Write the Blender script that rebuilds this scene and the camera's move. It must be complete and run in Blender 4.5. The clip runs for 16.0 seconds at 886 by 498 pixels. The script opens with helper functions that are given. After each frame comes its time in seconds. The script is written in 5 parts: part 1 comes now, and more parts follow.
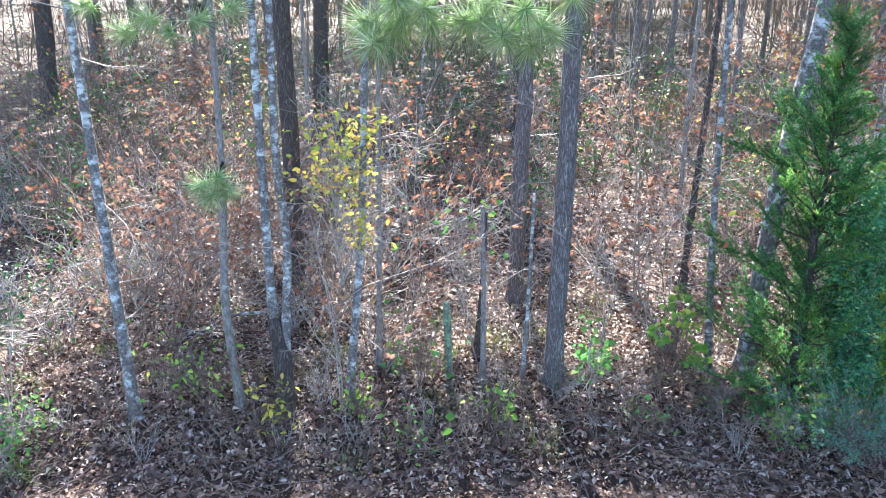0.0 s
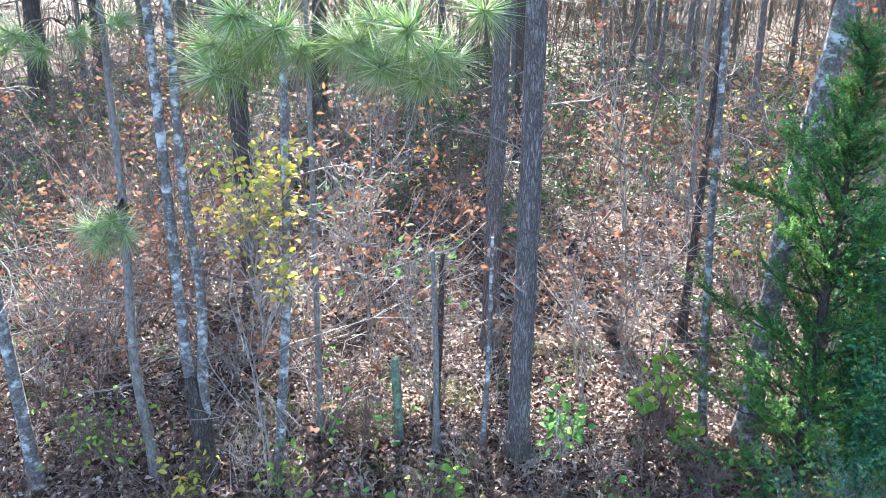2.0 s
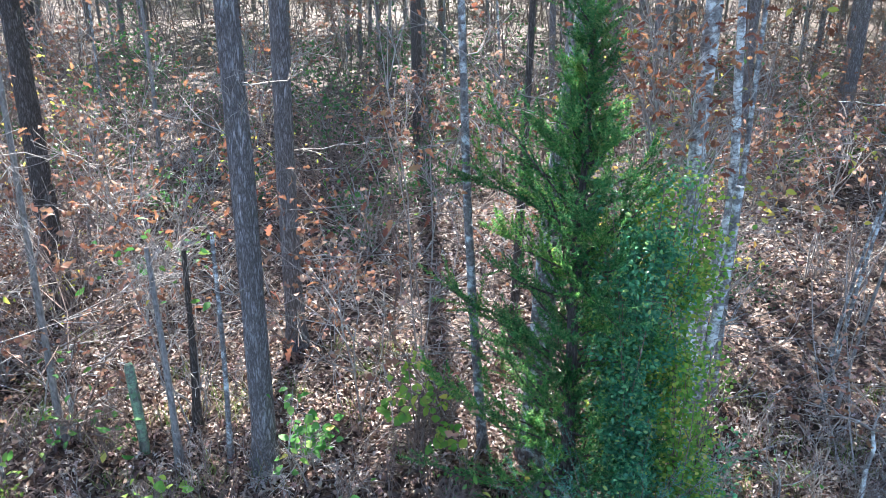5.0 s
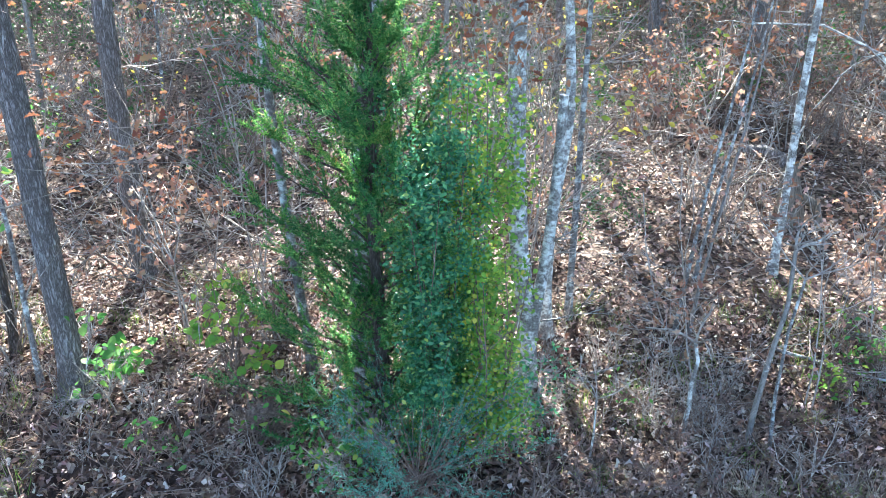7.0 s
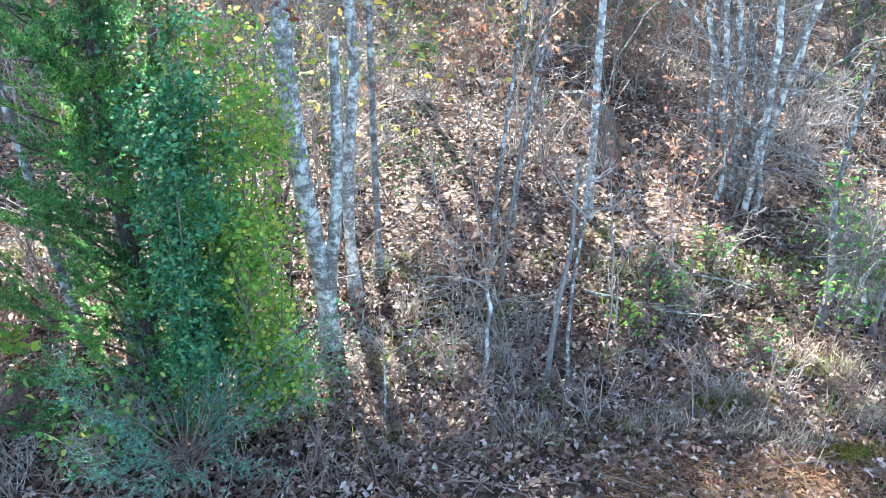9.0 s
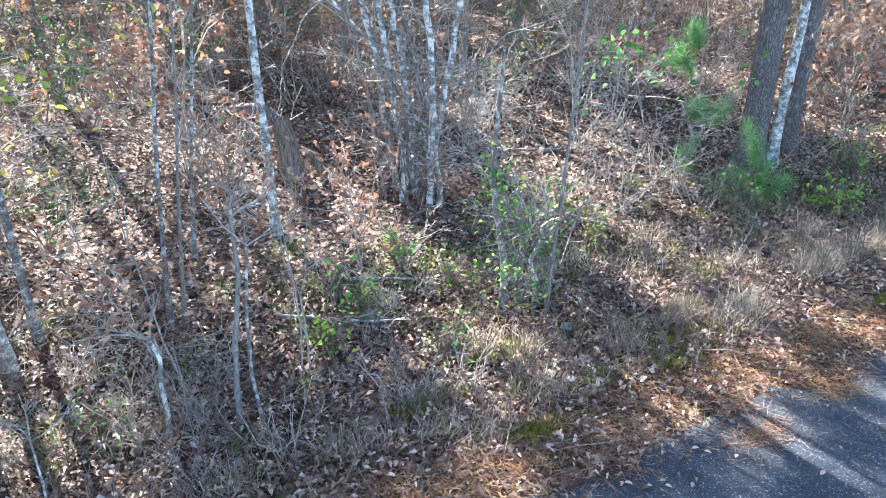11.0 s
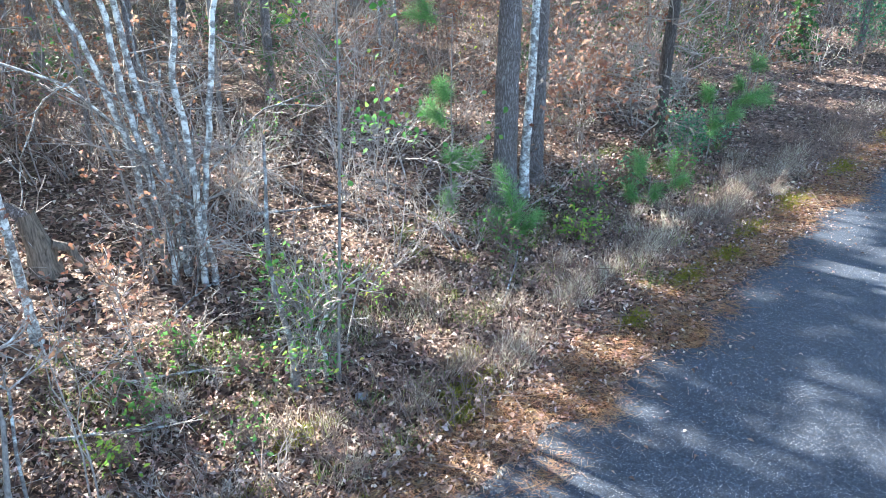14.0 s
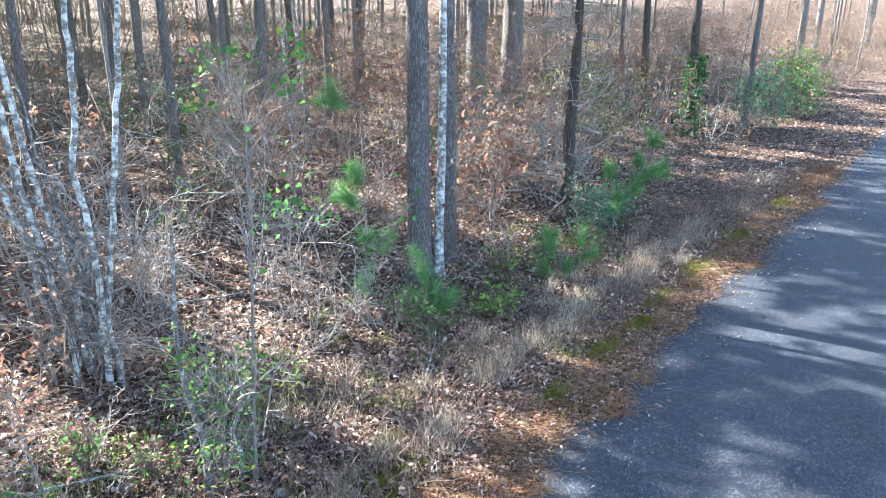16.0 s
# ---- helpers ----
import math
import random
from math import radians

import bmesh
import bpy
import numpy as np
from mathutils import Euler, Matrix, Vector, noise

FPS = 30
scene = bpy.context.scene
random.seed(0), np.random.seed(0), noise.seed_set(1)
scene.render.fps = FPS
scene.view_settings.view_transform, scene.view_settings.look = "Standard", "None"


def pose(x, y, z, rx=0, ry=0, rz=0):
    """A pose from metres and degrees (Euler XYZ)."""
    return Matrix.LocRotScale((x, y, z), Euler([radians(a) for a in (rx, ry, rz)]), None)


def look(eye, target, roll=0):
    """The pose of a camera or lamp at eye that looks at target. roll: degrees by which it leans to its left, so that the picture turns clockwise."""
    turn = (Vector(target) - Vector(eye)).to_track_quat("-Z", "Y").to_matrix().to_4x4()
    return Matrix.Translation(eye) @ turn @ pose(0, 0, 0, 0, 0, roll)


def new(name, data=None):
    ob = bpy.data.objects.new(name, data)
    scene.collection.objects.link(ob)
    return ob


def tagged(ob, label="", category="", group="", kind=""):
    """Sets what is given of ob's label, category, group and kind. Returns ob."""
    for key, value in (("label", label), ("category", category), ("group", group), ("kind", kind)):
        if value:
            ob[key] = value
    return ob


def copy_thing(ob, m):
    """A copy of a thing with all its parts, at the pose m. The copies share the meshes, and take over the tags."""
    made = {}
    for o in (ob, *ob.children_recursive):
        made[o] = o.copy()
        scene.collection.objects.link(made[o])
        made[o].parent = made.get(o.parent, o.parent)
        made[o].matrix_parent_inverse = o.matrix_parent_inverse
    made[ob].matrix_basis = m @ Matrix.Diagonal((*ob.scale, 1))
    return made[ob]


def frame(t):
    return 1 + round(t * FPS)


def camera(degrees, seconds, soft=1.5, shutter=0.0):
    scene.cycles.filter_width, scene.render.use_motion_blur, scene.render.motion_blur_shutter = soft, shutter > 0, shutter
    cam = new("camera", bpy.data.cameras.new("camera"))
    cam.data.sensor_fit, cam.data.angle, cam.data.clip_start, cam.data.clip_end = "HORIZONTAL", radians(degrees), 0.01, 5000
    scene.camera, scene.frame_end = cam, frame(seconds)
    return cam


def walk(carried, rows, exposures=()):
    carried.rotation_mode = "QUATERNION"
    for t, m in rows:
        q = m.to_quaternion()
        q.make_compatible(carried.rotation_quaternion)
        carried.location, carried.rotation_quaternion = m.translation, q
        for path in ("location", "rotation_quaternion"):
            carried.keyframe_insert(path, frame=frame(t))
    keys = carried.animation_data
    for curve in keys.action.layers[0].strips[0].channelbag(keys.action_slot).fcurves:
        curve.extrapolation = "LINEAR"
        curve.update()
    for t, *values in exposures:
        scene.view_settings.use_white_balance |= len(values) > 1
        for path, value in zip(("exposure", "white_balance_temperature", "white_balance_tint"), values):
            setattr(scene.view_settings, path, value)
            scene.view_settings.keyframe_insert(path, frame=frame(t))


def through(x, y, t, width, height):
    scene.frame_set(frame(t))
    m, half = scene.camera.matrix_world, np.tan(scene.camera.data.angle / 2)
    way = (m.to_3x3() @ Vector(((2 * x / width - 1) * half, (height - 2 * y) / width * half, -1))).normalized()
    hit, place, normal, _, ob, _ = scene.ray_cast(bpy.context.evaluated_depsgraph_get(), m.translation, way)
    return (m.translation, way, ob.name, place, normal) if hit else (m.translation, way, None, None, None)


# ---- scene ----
EXPOSURES = [(0.0, 2.8, 5950, 11), (0.5, 2.66, 5950, 12), (1.0, 2.72, 5950, 11), (2.5, 2.75, 5950, 11), (3.5, 2.62, 5900, 13), (4.0, 2.49, 5900, 13), (6.5, 2.65, 5850, 6), (7.0, 2.96, 5950, 6), (7.5, 2.78, 6050, 6), (8.0, 2.97, 6050, 6), (8.5, 2.86, 6050, 6), (9.0, 3.13, 6050, 6), (9.5, 2.88, 6050, 6), (10.0, 2.9, 6050, 9), (12.5, 2.94, 6100, 7), (16.0, 2.9, 6100, 7)]
cam = camera(59.72, 16.0, soft=0.5)
PATH = [
    (0.0, pose(0.000, 0.000, 5.000, 70.32, 0, -0.00)),
    (0.5, pose(0.195, 0.436, 5.006, 70.38, 0, -2.42)),
    (1.0, pose(0.454, 0.822, 5.016, 70.49, 0, -5.31)),
    (1.1, pose(0.484, 0.874, 5.016, 70.50, 0, -5.04)),
    (1.2, pose(0.514, 0.927, 5.017, 70.51, 0, -3.10)),
    (1.3, pose(0.544, 0.980, 5.018, 70.51, 0, -1.13)),
    (1.4, pose(0.575, 1.033, 5.018, 70.52, 0, 0.46)),
    (1.5, pose(0.605, 1.086, 5.019, 70.53, 0, 1.86)),
    (2.0, pose(0.806, 1.306, 5.026, 70.53, 0, 2.26)),
    (2.5, pose(1.111, 1.497, 5.035, 70.62, 0, 2.22)),
    (3.0, pose(1.481, 1.662, 5.045, 70.64, 0, 2.65)),
    (3.5, pose(1.917, 1.819, 5.024, 70.89, 0, 2.87)),
    (4.0, pose(2.351, 1.979, 4.942, 70.53, 0, 2.70)),
    (4.2, pose(2.527, 2.050, 4.931, 70.31, 0, 2.67)),
    (6.3, pose(4.245, 2.108, 4.616, 67.95, 0, 1.43)),
    (6.5, pose(4.370, 2.144, 4.559, 67.49, 0, 1.14)),
    (7.0, pose(4.661, 2.241, 4.442, 66.15, 0, 0.32)),
    (7.5, pose(4.934, 2.308, 4.319, 65.05, 0, -0.97)),
    (8.0, pose(5.191, 2.370, 4.202, 64.23, 0, -2.58)),
    (8.5, pose(5.448, 2.406, 4.168, 63.78, 0, -4.53)),
    (9.0, pose(5.679, 2.434, 4.167, 63.87, 0, -8.28)),
    (9.5, pose(5.917, 2.492, 4.193, 63.74, 0, -14.03)),
    (10.0, pose(6.114, 2.544, 4.199, 63.77, 0, -19.86)),
    (10.2, pose(6.194, 2.566, 4.197, 63.76, 0, -22.17)),
    (12.3, pose(6.559, 2.670, 4.293, 64.09, 0, -38.58)),
    (12.5, pose(6.558, 2.657, 4.372, 64.10, 0, -40.68)),
    (13.0, pose(6.546, 2.682, 4.609, 64.42, 0, -46.35)),
    (13.5, pose(6.497, 2.687, 4.831, 64.87, 0, -47.00)),
    (14.0, pose(6.502, 2.701, 4.850, 64.98, 0, -47.01)),
    (14.5, pose(6.515, 2.728, 4.840, 65.42, 0, -47.00)),
    (15.0, pose(6.514, 2.724, 4.842, 66.92, 0, -47.30)),
    (15.5, pose(6.524, 2.712, 4.859, 68.84, 0, -50.43)),
    (16.0, pose(6.541, 2.719, 4.874, 70.79, 0, -53.63)),
]
walk(cam, PATH, exposures=EXPOSURES)

# ---- light ----
SUN_ELEVATION = 37.0
SUN_FROM = Vector((-0.10, 1.0, 0.0)).normalized()
world = bpy.data.worlds.new("sky")
scene.world = world
world.use_nodes = True
sky = world.node_tree.nodes.new("ShaderNodeTexSky")
sky.sky_type = "NISHITA"
sky.sun_disc = False
sky.sun_elevation = radians(SUN_ELEVATION)
sky.sun_rotation = math.atan2(SUN_FROM.x, SUN_FROM.y)
sky.air_density, sky.dust_density = 1.0, 1.5
world.node_tree.nodes["Background"].inputs["Strength"].default_value = 0.104
world.node_tree.links.new(sky.outputs["Color"], world.node_tree.nodes["Background"].inputs["Color"])
sun_data = bpy.data.lights.new("sun", "SUN")
sun_data.energy, sun_data.angle, sun_data.color = 5.0, radians(0.53), (1.0, 0.93, 0.82)
sun = new("sun", sun_data)
elev = radians(SUN_ELEVATION)
sun.matrix_world = look((SUN_FROM * math.cos(elev) + Vector((0, 0, math.sin(elev)))) * 60, (0, 0, 0))

rng = np.random.RandomState(7)


# ---- materials ----
def ramp(tree, stops):
    node = tree.nodes.new("ShaderNodeValToRGB")
    els = node.color_ramp.elements
    while len(els) < len(stops):
        els.new(0.5)
    for e, (p, c) in zip(els, stops):
        e.position, e.color = p, (*c, 1)
    return node


def base_material(name):
    m = bpy.data.materials.new(name)
    m.use_nodes = True
    t = m.node_tree
    return m, t, t.nodes["Principled BSDF"]


def coords(t, scale):
    tc = t.nodes.new("ShaderNodeTexCoord")
    mp = t.nodes.new("ShaderNodeMapping")
    mp.inputs["Scale"].default_value = scale
    t.links.new(tc.outputs["Object"], mp.inputs["Vector"])
    return mp.outputs["Vector"]


def noise_tex(t, vec, scale, detail=4.0, rough=0.6):
    n = t.nodes.new("ShaderNodeTexNoise")
    n.inputs["Scale"].default_value, n.inputs["Detail"].default_value = scale, detail
    n.inputs["Roughness"].default_value = rough
    if vec:
        t.links.new(vec, n.inputs["Vector"])
    return n


def mix_rgb(t, fac, a, b, mode="MIX"):
    n = t.nodes.new("ShaderNodeMix")
    n.data_type, n.blend_type = "RGBA", mode
    for idx, val in ((0, fac), (6, a), (7, b)):
        if isinstance(val, (int, float)):
            n.inputs[idx].default_value = val
        elif isinstance(val, tuple):
            n.inputs[idx].default_value = (*val, 1)
        else:
            t.links.new(val, n.inputs[idx])
    return n.outputs[2]


def bump(t, bsdf, height, strength, distance):
    b = t.nodes.new("ShaderNodeBump")
    b.inputs["Strength"].default_value, b.inputs["Distance"].default_value = strength, distance
    t.links.new(height, b.inputs["Height"])
    t.links.new(b.outputs["Normal"], bsdf.inputs["Normal"])


def leaf_material(name, stops, through=0.35, rough=0.6):
    """Leaves: a colour for each leaf, and light that shines through."""
    m, t, p = base_material(name)
    geo = t.nodes.new("ShaderNodeNewGeometry")
    r = ramp(t, stops)
    t.links.new(geo.outputs["Random Per Island"], r.inputs["Fac"])
    n = noise_tex(t, coords(t, (1, 1, 1)), 9.0, 3.0)
    col = mix_rgb(t, 0.35, r.outputs["Color"], n.outputs["Color"], "OVERLAY")
    t.links.new(col, p.inputs["Base Color"])
    p.inputs["Roughness"].default_value = rough
    p.inputs["Specular IOR Level"].default_value = 0.35 if rough < 0.58 else 0.18
    tr = t.nodes.new("ShaderNodeBsdfTranslucent")
    t.links.new(col, tr.inputs["Color"])
    mx = t.nodes.new("ShaderNodeMixShader")
    mx.inputs["Fac"].default_value = through
    t.links.new(p.outputs["BSDF"], mx.inputs[1])
    t.links.new(tr.outputs["BSDF"], mx.inputs[2])
    t.links.new(mx.outputs["Shader"], t.nodes["Material Output"].inputs["Surface"])
    return m


def bark_material(name, dark, light, patch, patch_at, stretch=(1, 1, 0.25), scale=26.0, deep=0.02, moss=None):
    """Bark: furrows along the trunk, and pale lichen where the noise is above patch_at."""
    m, t, p = base_material(name)
    vec = coords(t, stretch)
    fur = noise_tex(t, vec, scale, 6.0, 0.65)
    r = ramp(t, [(0.32, dark), (0.68, light)])
    t.links.new(fur.outputs["Fac"], r.inputs["Fac"])
    big = noise_tex(t, coords(t, (1, 1, 1.25)), 8.5, 6.0, 0.72)
    rr = ramp(t, [(patch_at, (0, 0, 0)), (patch_at + 0.13, (1, 1, 1))])
    t.links.new(big.outputs["Fac"], rr.inputs["Fac"])
    col = mix_rgb(t, rr.outputs["Color"], r.outputs["Color"], patch)
    if moss:
        mn = noise_tex(t, coords(t, (1, 1, 0.7)), 5.0, 4.0, 0.7)
        mr = ramp(t, [(0.55, (0, 0, 0)), (0.65, (1, 1, 1))])
        t.links.new(mn.outputs["Fac"], mr.inputs["Fac"])
        col = mix_rgb(t, mr.outputs["Color"], col, moss)
    t.links.new(col, p.inputs["Base Color"])
    p.inputs["Roughness"].default_value = 0.9
    p.inputs["Specular IOR Level"].default_value = 0.2
    bump(t, p, fur.outputs["Fac"], 0.9, deep)
    return m


def plate_bark(name, crack, low, high, lichen):
    """Pine bark: long plates parted by dark furrows."""
    m, t, p = base_material(name)
    vec = coords(t, (1, 1, 0.17))
    wob = noise_tex(t, vec, 16.0, 4.0, 0.7)
    add = t.nodes.new("ShaderNodeVectorMath")
    add.operation = "MULTIPLY_ADD"
    add.inputs[1].default_value = (0.13, 0.13, 0.13)
    t.links.new(wob.outputs["Color"], add.inputs[0])
    t.links.new(vec, add.inputs[2])
    vo = t.nodes.new("ShaderNodeTexVoronoi")
    vo.feature = "DISTANCE_TO_EDGE"
    vo.inputs["Scale"].default_value = 36.0
    t.links.new(add.outputs[0], vo.inputs["Vector"])
    edge = ramp(t, [(0.0, (0.1, 0.1, 0.1)), (0.34, (1, 1, 1))])
    t.links.new(vo.outputs["Distance"], edge.inputs["Fac"])
    fine = noise_tex(t, coords(t, (1, 1, 0.5)), 55.0, 5.0, 0.7)
    r = ramp(t, [(0.3, low), (0.7, high)])
    t.links.new(fine.outputs["Fac"], r.inputs["Fac"])
    col = mix_rgb(t, edge.outputs["Color"], crack, r.outputs["Color"])
    big = noise_tex(t, coords(t, (1, 1, 0.6)), 6.0, 5.0, 0.7)
    br = ramp(t, [(0.60, (0, 0, 0)), (0.70, (0.7, 0.7, 0.7))])
    t.links.new(big.outputs["Fac"], br.inputs["Fac"])
    col = mix_rgb(t, br.outputs["Color"], col, lichen)
    t.links.new(col, p.inputs["Base Color"])
    p.inputs["Roughness"].default_value = 0.9
    p.inputs["Specular IOR Level"].default_value = 0.2
    bump(t, p, edge.outputs["Color"], 1.0, 0.02)
    return m


BARK_PINE = plate_bark("bark_pine", (0.085, 0.07, 0.066), (0.24, 0.22, 0.225), (0.48, 0.46, 0.475), (0.48, 0.50, 0.50))
BARK_DARK = plate_bark("bark_dark", (0.05, 0.042, 0.038), (0.12, 0.10, 0.094), (0.26, 0.23, 0.22), (0.34, 0.34, 0.33))
BARK_LICHEN = bark_material("bark_lichen", (0.06, 0.054, 0.053), (0.24, 0.225, 0.22), (0.55, 0.60, 0.61), 0.50, (1, 1, 0.8), 40.0, 0.006)
BARK_WHITE = bark_material("bark_white_lichen", (0.08, 0.072, 0.07), (0.32, 0.31, 0.30), (0.70, 0.73, 0.72), 0.46, (1, 1, 1.1), 40.0, 0.006)
BARK_GREY = bark_material("bark_grey", (0.10, 0.09, 0.085), (0.32, 0.30, 0.285), (0.48, 0.50, 0.48), 0.6, (1, 1, 0.4), 40.0, 0.008)
TWIG_GREY = bark_material("twig_grey", (0.17, 0.145, 0.13), (0.46, 0.42, 0.39), (0.62, 0.62, 0.60), 0.56, (1, 1, 1), 20.0, 0.002)
TWIG_BROWN = bark_material("twig_brown", (0.09, 0.065, 0.055), (0.28, 0.21, 0.18), (0.46, 0.42, 0.38), 0.6, (1, 1, 1), 20.0, 0.002)
WOOD_DEAD = bark_material("dead_wood", (0.06, 0.05, 0.042), (0.30, 0.26, 0.22), (0.42, 0.40, 0.36), 0.62, (1, 1, 0.15), 34.0, 0.02)
WOOD_POST = bark_material("post_wood", (0.05, 0.055, 0.045), (0.20, 0.21, 0.18), (0.22, 0.34, 0.22), 0.45, (1, 1, 0.15), 40.0, 0.01, (0.10, 0.22, 0.10))

LITTER = leaf_material("litter_leaf", [(0.0, (0.045, 0.027, 0.021)), (0.25, (0.12, 0.07, 0.052)), (0.55, (0.235, 0.147, 0.11)), (0.82, (0.38, 0.275, 0.22)), (1.0, (0.64, 0.55, 0.49))], 0.22, 0.42)
STRAW = leaf_material("pine_straw", [(0.0, (0.22, 0.10, 0.045)), (0.6, (0.40, 0.21, 0.10)), (1.0, (0.52, 0.34, 0.19))], 0.1, 0.5)
LEAF_TAN = leaf_material("leaf_tan", [(0.0, (0.19, 0.09, 0.06)), (0.6, (0.34, 0.19, 0.13)), (1.0, (0.50, 0.34, 0.26))], 0.35)
LEAF_ORANGE = leaf_material("leaf_orange", [(0.0, (0.16, 0.061, 0.041)), (0.5, (0.272, 0.116, 0.068)), (1.0, (0.4, 0.204, 0.112))], 0.4)
LEAF_YELLOW = leaf_material("leaf_yellow", [(0.0, (0.28, 0.36, 0.07)), (0.4, (0.52, 0.50, 0.10)), (0.75, (0.72, 0.58, 0.12)), (1.0, (0.70, 0.40, 0.14))], 0.45)
LEAF_GREEN = leaf_material("leaf_green", [(0.0, (0.07, 0.20, 0.05)), (0.6, (0.13, 0.30, 0.08)), (0.85, (0.22, 0.36, 0.08)), (1.0, (0.45, 0.42, 0.10))], 0.4)
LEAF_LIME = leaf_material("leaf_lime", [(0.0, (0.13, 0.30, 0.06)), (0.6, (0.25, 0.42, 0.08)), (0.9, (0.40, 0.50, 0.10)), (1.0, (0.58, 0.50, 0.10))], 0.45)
LEAF_HOLLY = leaf_material("leaf_holly", [(0.0, (0.05, 0.18, 0.10)), (0.6, (0.11, 0.34, 0.18)), (0.9, (0.22, 0.48, 0.22)), (1.0, (0.45, 0.56, 0.16))], 0.5, 0.35)
LEAF_IVY = leaf_material("leaf_ivy", [(0.0, (0.03, 0.09, 0.03)), (0.6, (0.05, 0.14, 0.04)), (1.0, (0.10, 0.20, 0.05))], 0.2, 0.5)
LEAF_JUNIPER = leaf_material("juniper_foliage", [(0.0, (0.08, 0.24, 0.17)), (0.6, (0.16, 0.37, 0.28)), (1.0, (0.32, 0.53, 0.42))], 0.45, 0.6)
NEEDLE = leaf_material("pine_needle", [(0.0, (0.10, 0.26, 0.07)), (0.6, (0.20, 0.40, 0.11)), (1.0, (0.42, 0.55, 0.22))], 0.35, 0.35)
# pale stops put white sun glints into the needle colour
NEEDLE_SUNLIT = leaf_material("sunlit_pine_needle", [(0.0, (0.28, 0.46, 0.15)), (0.5, (0.54, 0.70, 0.33)), (1.0, (0.92, 0.95, 0.78))], 0.55, 0.2)
NEEDLE_SAPLING = leaf_material("sapling_pine_needle", [(0.0, (0.12, 0.33, 0.10)), (0.6, (0.22, 0.48, 0.16)), (1.0, (0.42, 0.64, 0.28))], 0.5, 0.35)
GRASS_DRY = leaf_material("dry_grass", [(0.0, (0.25, 0.205, 0.15)), (0.6, (0.50, 0.43, 0.34)), (1.0, (0.76, 0.70, 0.60))], 0.4)
GRASS_GREEN = leaf_material("green_grass", [(0.0, (0.08, 0.18, 0.04)), (0.6, (0.17, 0.28, 0.06)), (1.0, (0.40, 0.40, 0.14))], 0.35)
MOSS = leaf_material("moss_green", [(0.0, (0.13, 0.15, 0.02)), (0.6, (0.24, 0.25, 0.03)), (1.0, (0.36, 0.34, 0.06))], 0.2, 0.9)
STONE = bark_material("stone_grey", (0.16, 0.155, 0.16), (0.32, 0.315, 0.32), (0.42, 0.42, 0.42), 0.6, (1, 1, 1), 20.0, 0.01)


def ground_material():
    m, t, p = base_material("forest_floor")
    vec = coords(t, (1, 1, 1))
    vo = t.nodes.new("ShaderNodeTexVoronoi")
    vo.inputs["Scale"].default_value = 16.0
    vo.inputs["Randomness"].default_value = 1.0
    wob = noise_tex(t, vec, 11.0, 3.0)
    add = t.nodes.new("ShaderNodeVectorMath")
    add.operation = "MULTIPLY_ADD"
    add.inputs[1].default_value = (0.12, 0.12, 0.12)
    t.links.new(wob.outputs["Color"], add.inputs[0])
    t.links.new(vec, add.inputs[2])
    t.links.new(add.outputs[0], vo.inputs["Vector"])
    r = ramp(t, [(0.0, (0.028, 0.017, 0.013)), (0.35, (0.062, 0.038, 0.029)), (0.6, (0.122, 0.078, 0.058)), (0.85, (0.215, 0.15, 0.117)), (1.0, (0.36, 0.29, 0.24))])
    sep = t.nodes.new("ShaderNodeSeparateColor")
    t.links.new(vo.outputs["Color"], sep.inputs["Color"])
    t.links.new(sep.outputs[0], r.inputs["Fac"])
    big = noise_tex(t, vec, 0.9, 5.0, 0.65)
    br = ramp(t, [(0.35, (0.55, 0.5, 0.48)), (0.65, (1.0, 1.0, 1.0))])
    t.links.new(big.outputs["Fac"], br.inputs["Fac"])
    col = mix_rgb(t, 1.0, r.outputs["Color"], br.outputs["Color"], "MULTIPLY")
    t.links.new(col, p.inputs["Base Color"])
    p.inputs["Roughness"].default_value = 0.85
    p.inputs["Specular IOR Level"].default_value = 0.25
    bump(t, p, vo.outputs["Distance"], 0.8, 0.03)
    return m


def asphalt_material():
    m, t, p = base_material("asphalt")
    vec = coords(t, (1, 1, 1))
    vo = t.nodes.new("ShaderNodeTexVoronoi")
    vo.inputs["Scale"].default_value = 120.0
    t.links.new(vec, vo.inputs["Vector"])
    sep = t.nodes.new("ShaderNodeSeparateColor")
    t.links.new(vo.outputs["Color"], sep.inputs["Color"])
    r = ramp(t, [(0.0, (0.005, 0.009, 0.016)), (0.7, (0.018, 0.028, 0.048)), (0.94, (0.045, 0.058, 0.08)), (1.0, (0.32, 0.32, 0.32))])
    t.links.new(sep.outputs[0], r.inputs["Fac"])
    big = noise_tex(t, vec, 0.7, 6.0, 0.7)
    br = ramp(t, [(0.35, (0.75, 0.76, 0.8)), (0.7, (1.25, 1.24, 1.22))])
    t.links.new(big.outputs["Fac"], br.inputs["Fac"])
    mid = noise_tex(t, vec, 14.0, 5.0, 0.75)
    mr = ramp(t, [(0.35, (0.6, 0.6, 0.62)), (0.68, (1.5, 1.48, 1.45))])
    t.links.new(mid.outputs["Fac"], mr.inputs["Fac"])
    col = mix_rgb(t, 1.0, r.outputs["Color"], br.outputs["Color"], "MULTIPLY")
    col = mix_rgb(t, 1.0, col, mr.outputs["Color"], "MULTIPLY")
    t.links.new(col, p.inputs["Base Color"])
    p.inputs["Roughness"].default_value = 0.75
    bump(t, p, vo.outputs["Distance"], 0.5, 0.006)
    return m


FLOOR = ground_material()
ASPHALT = asphalt_material()


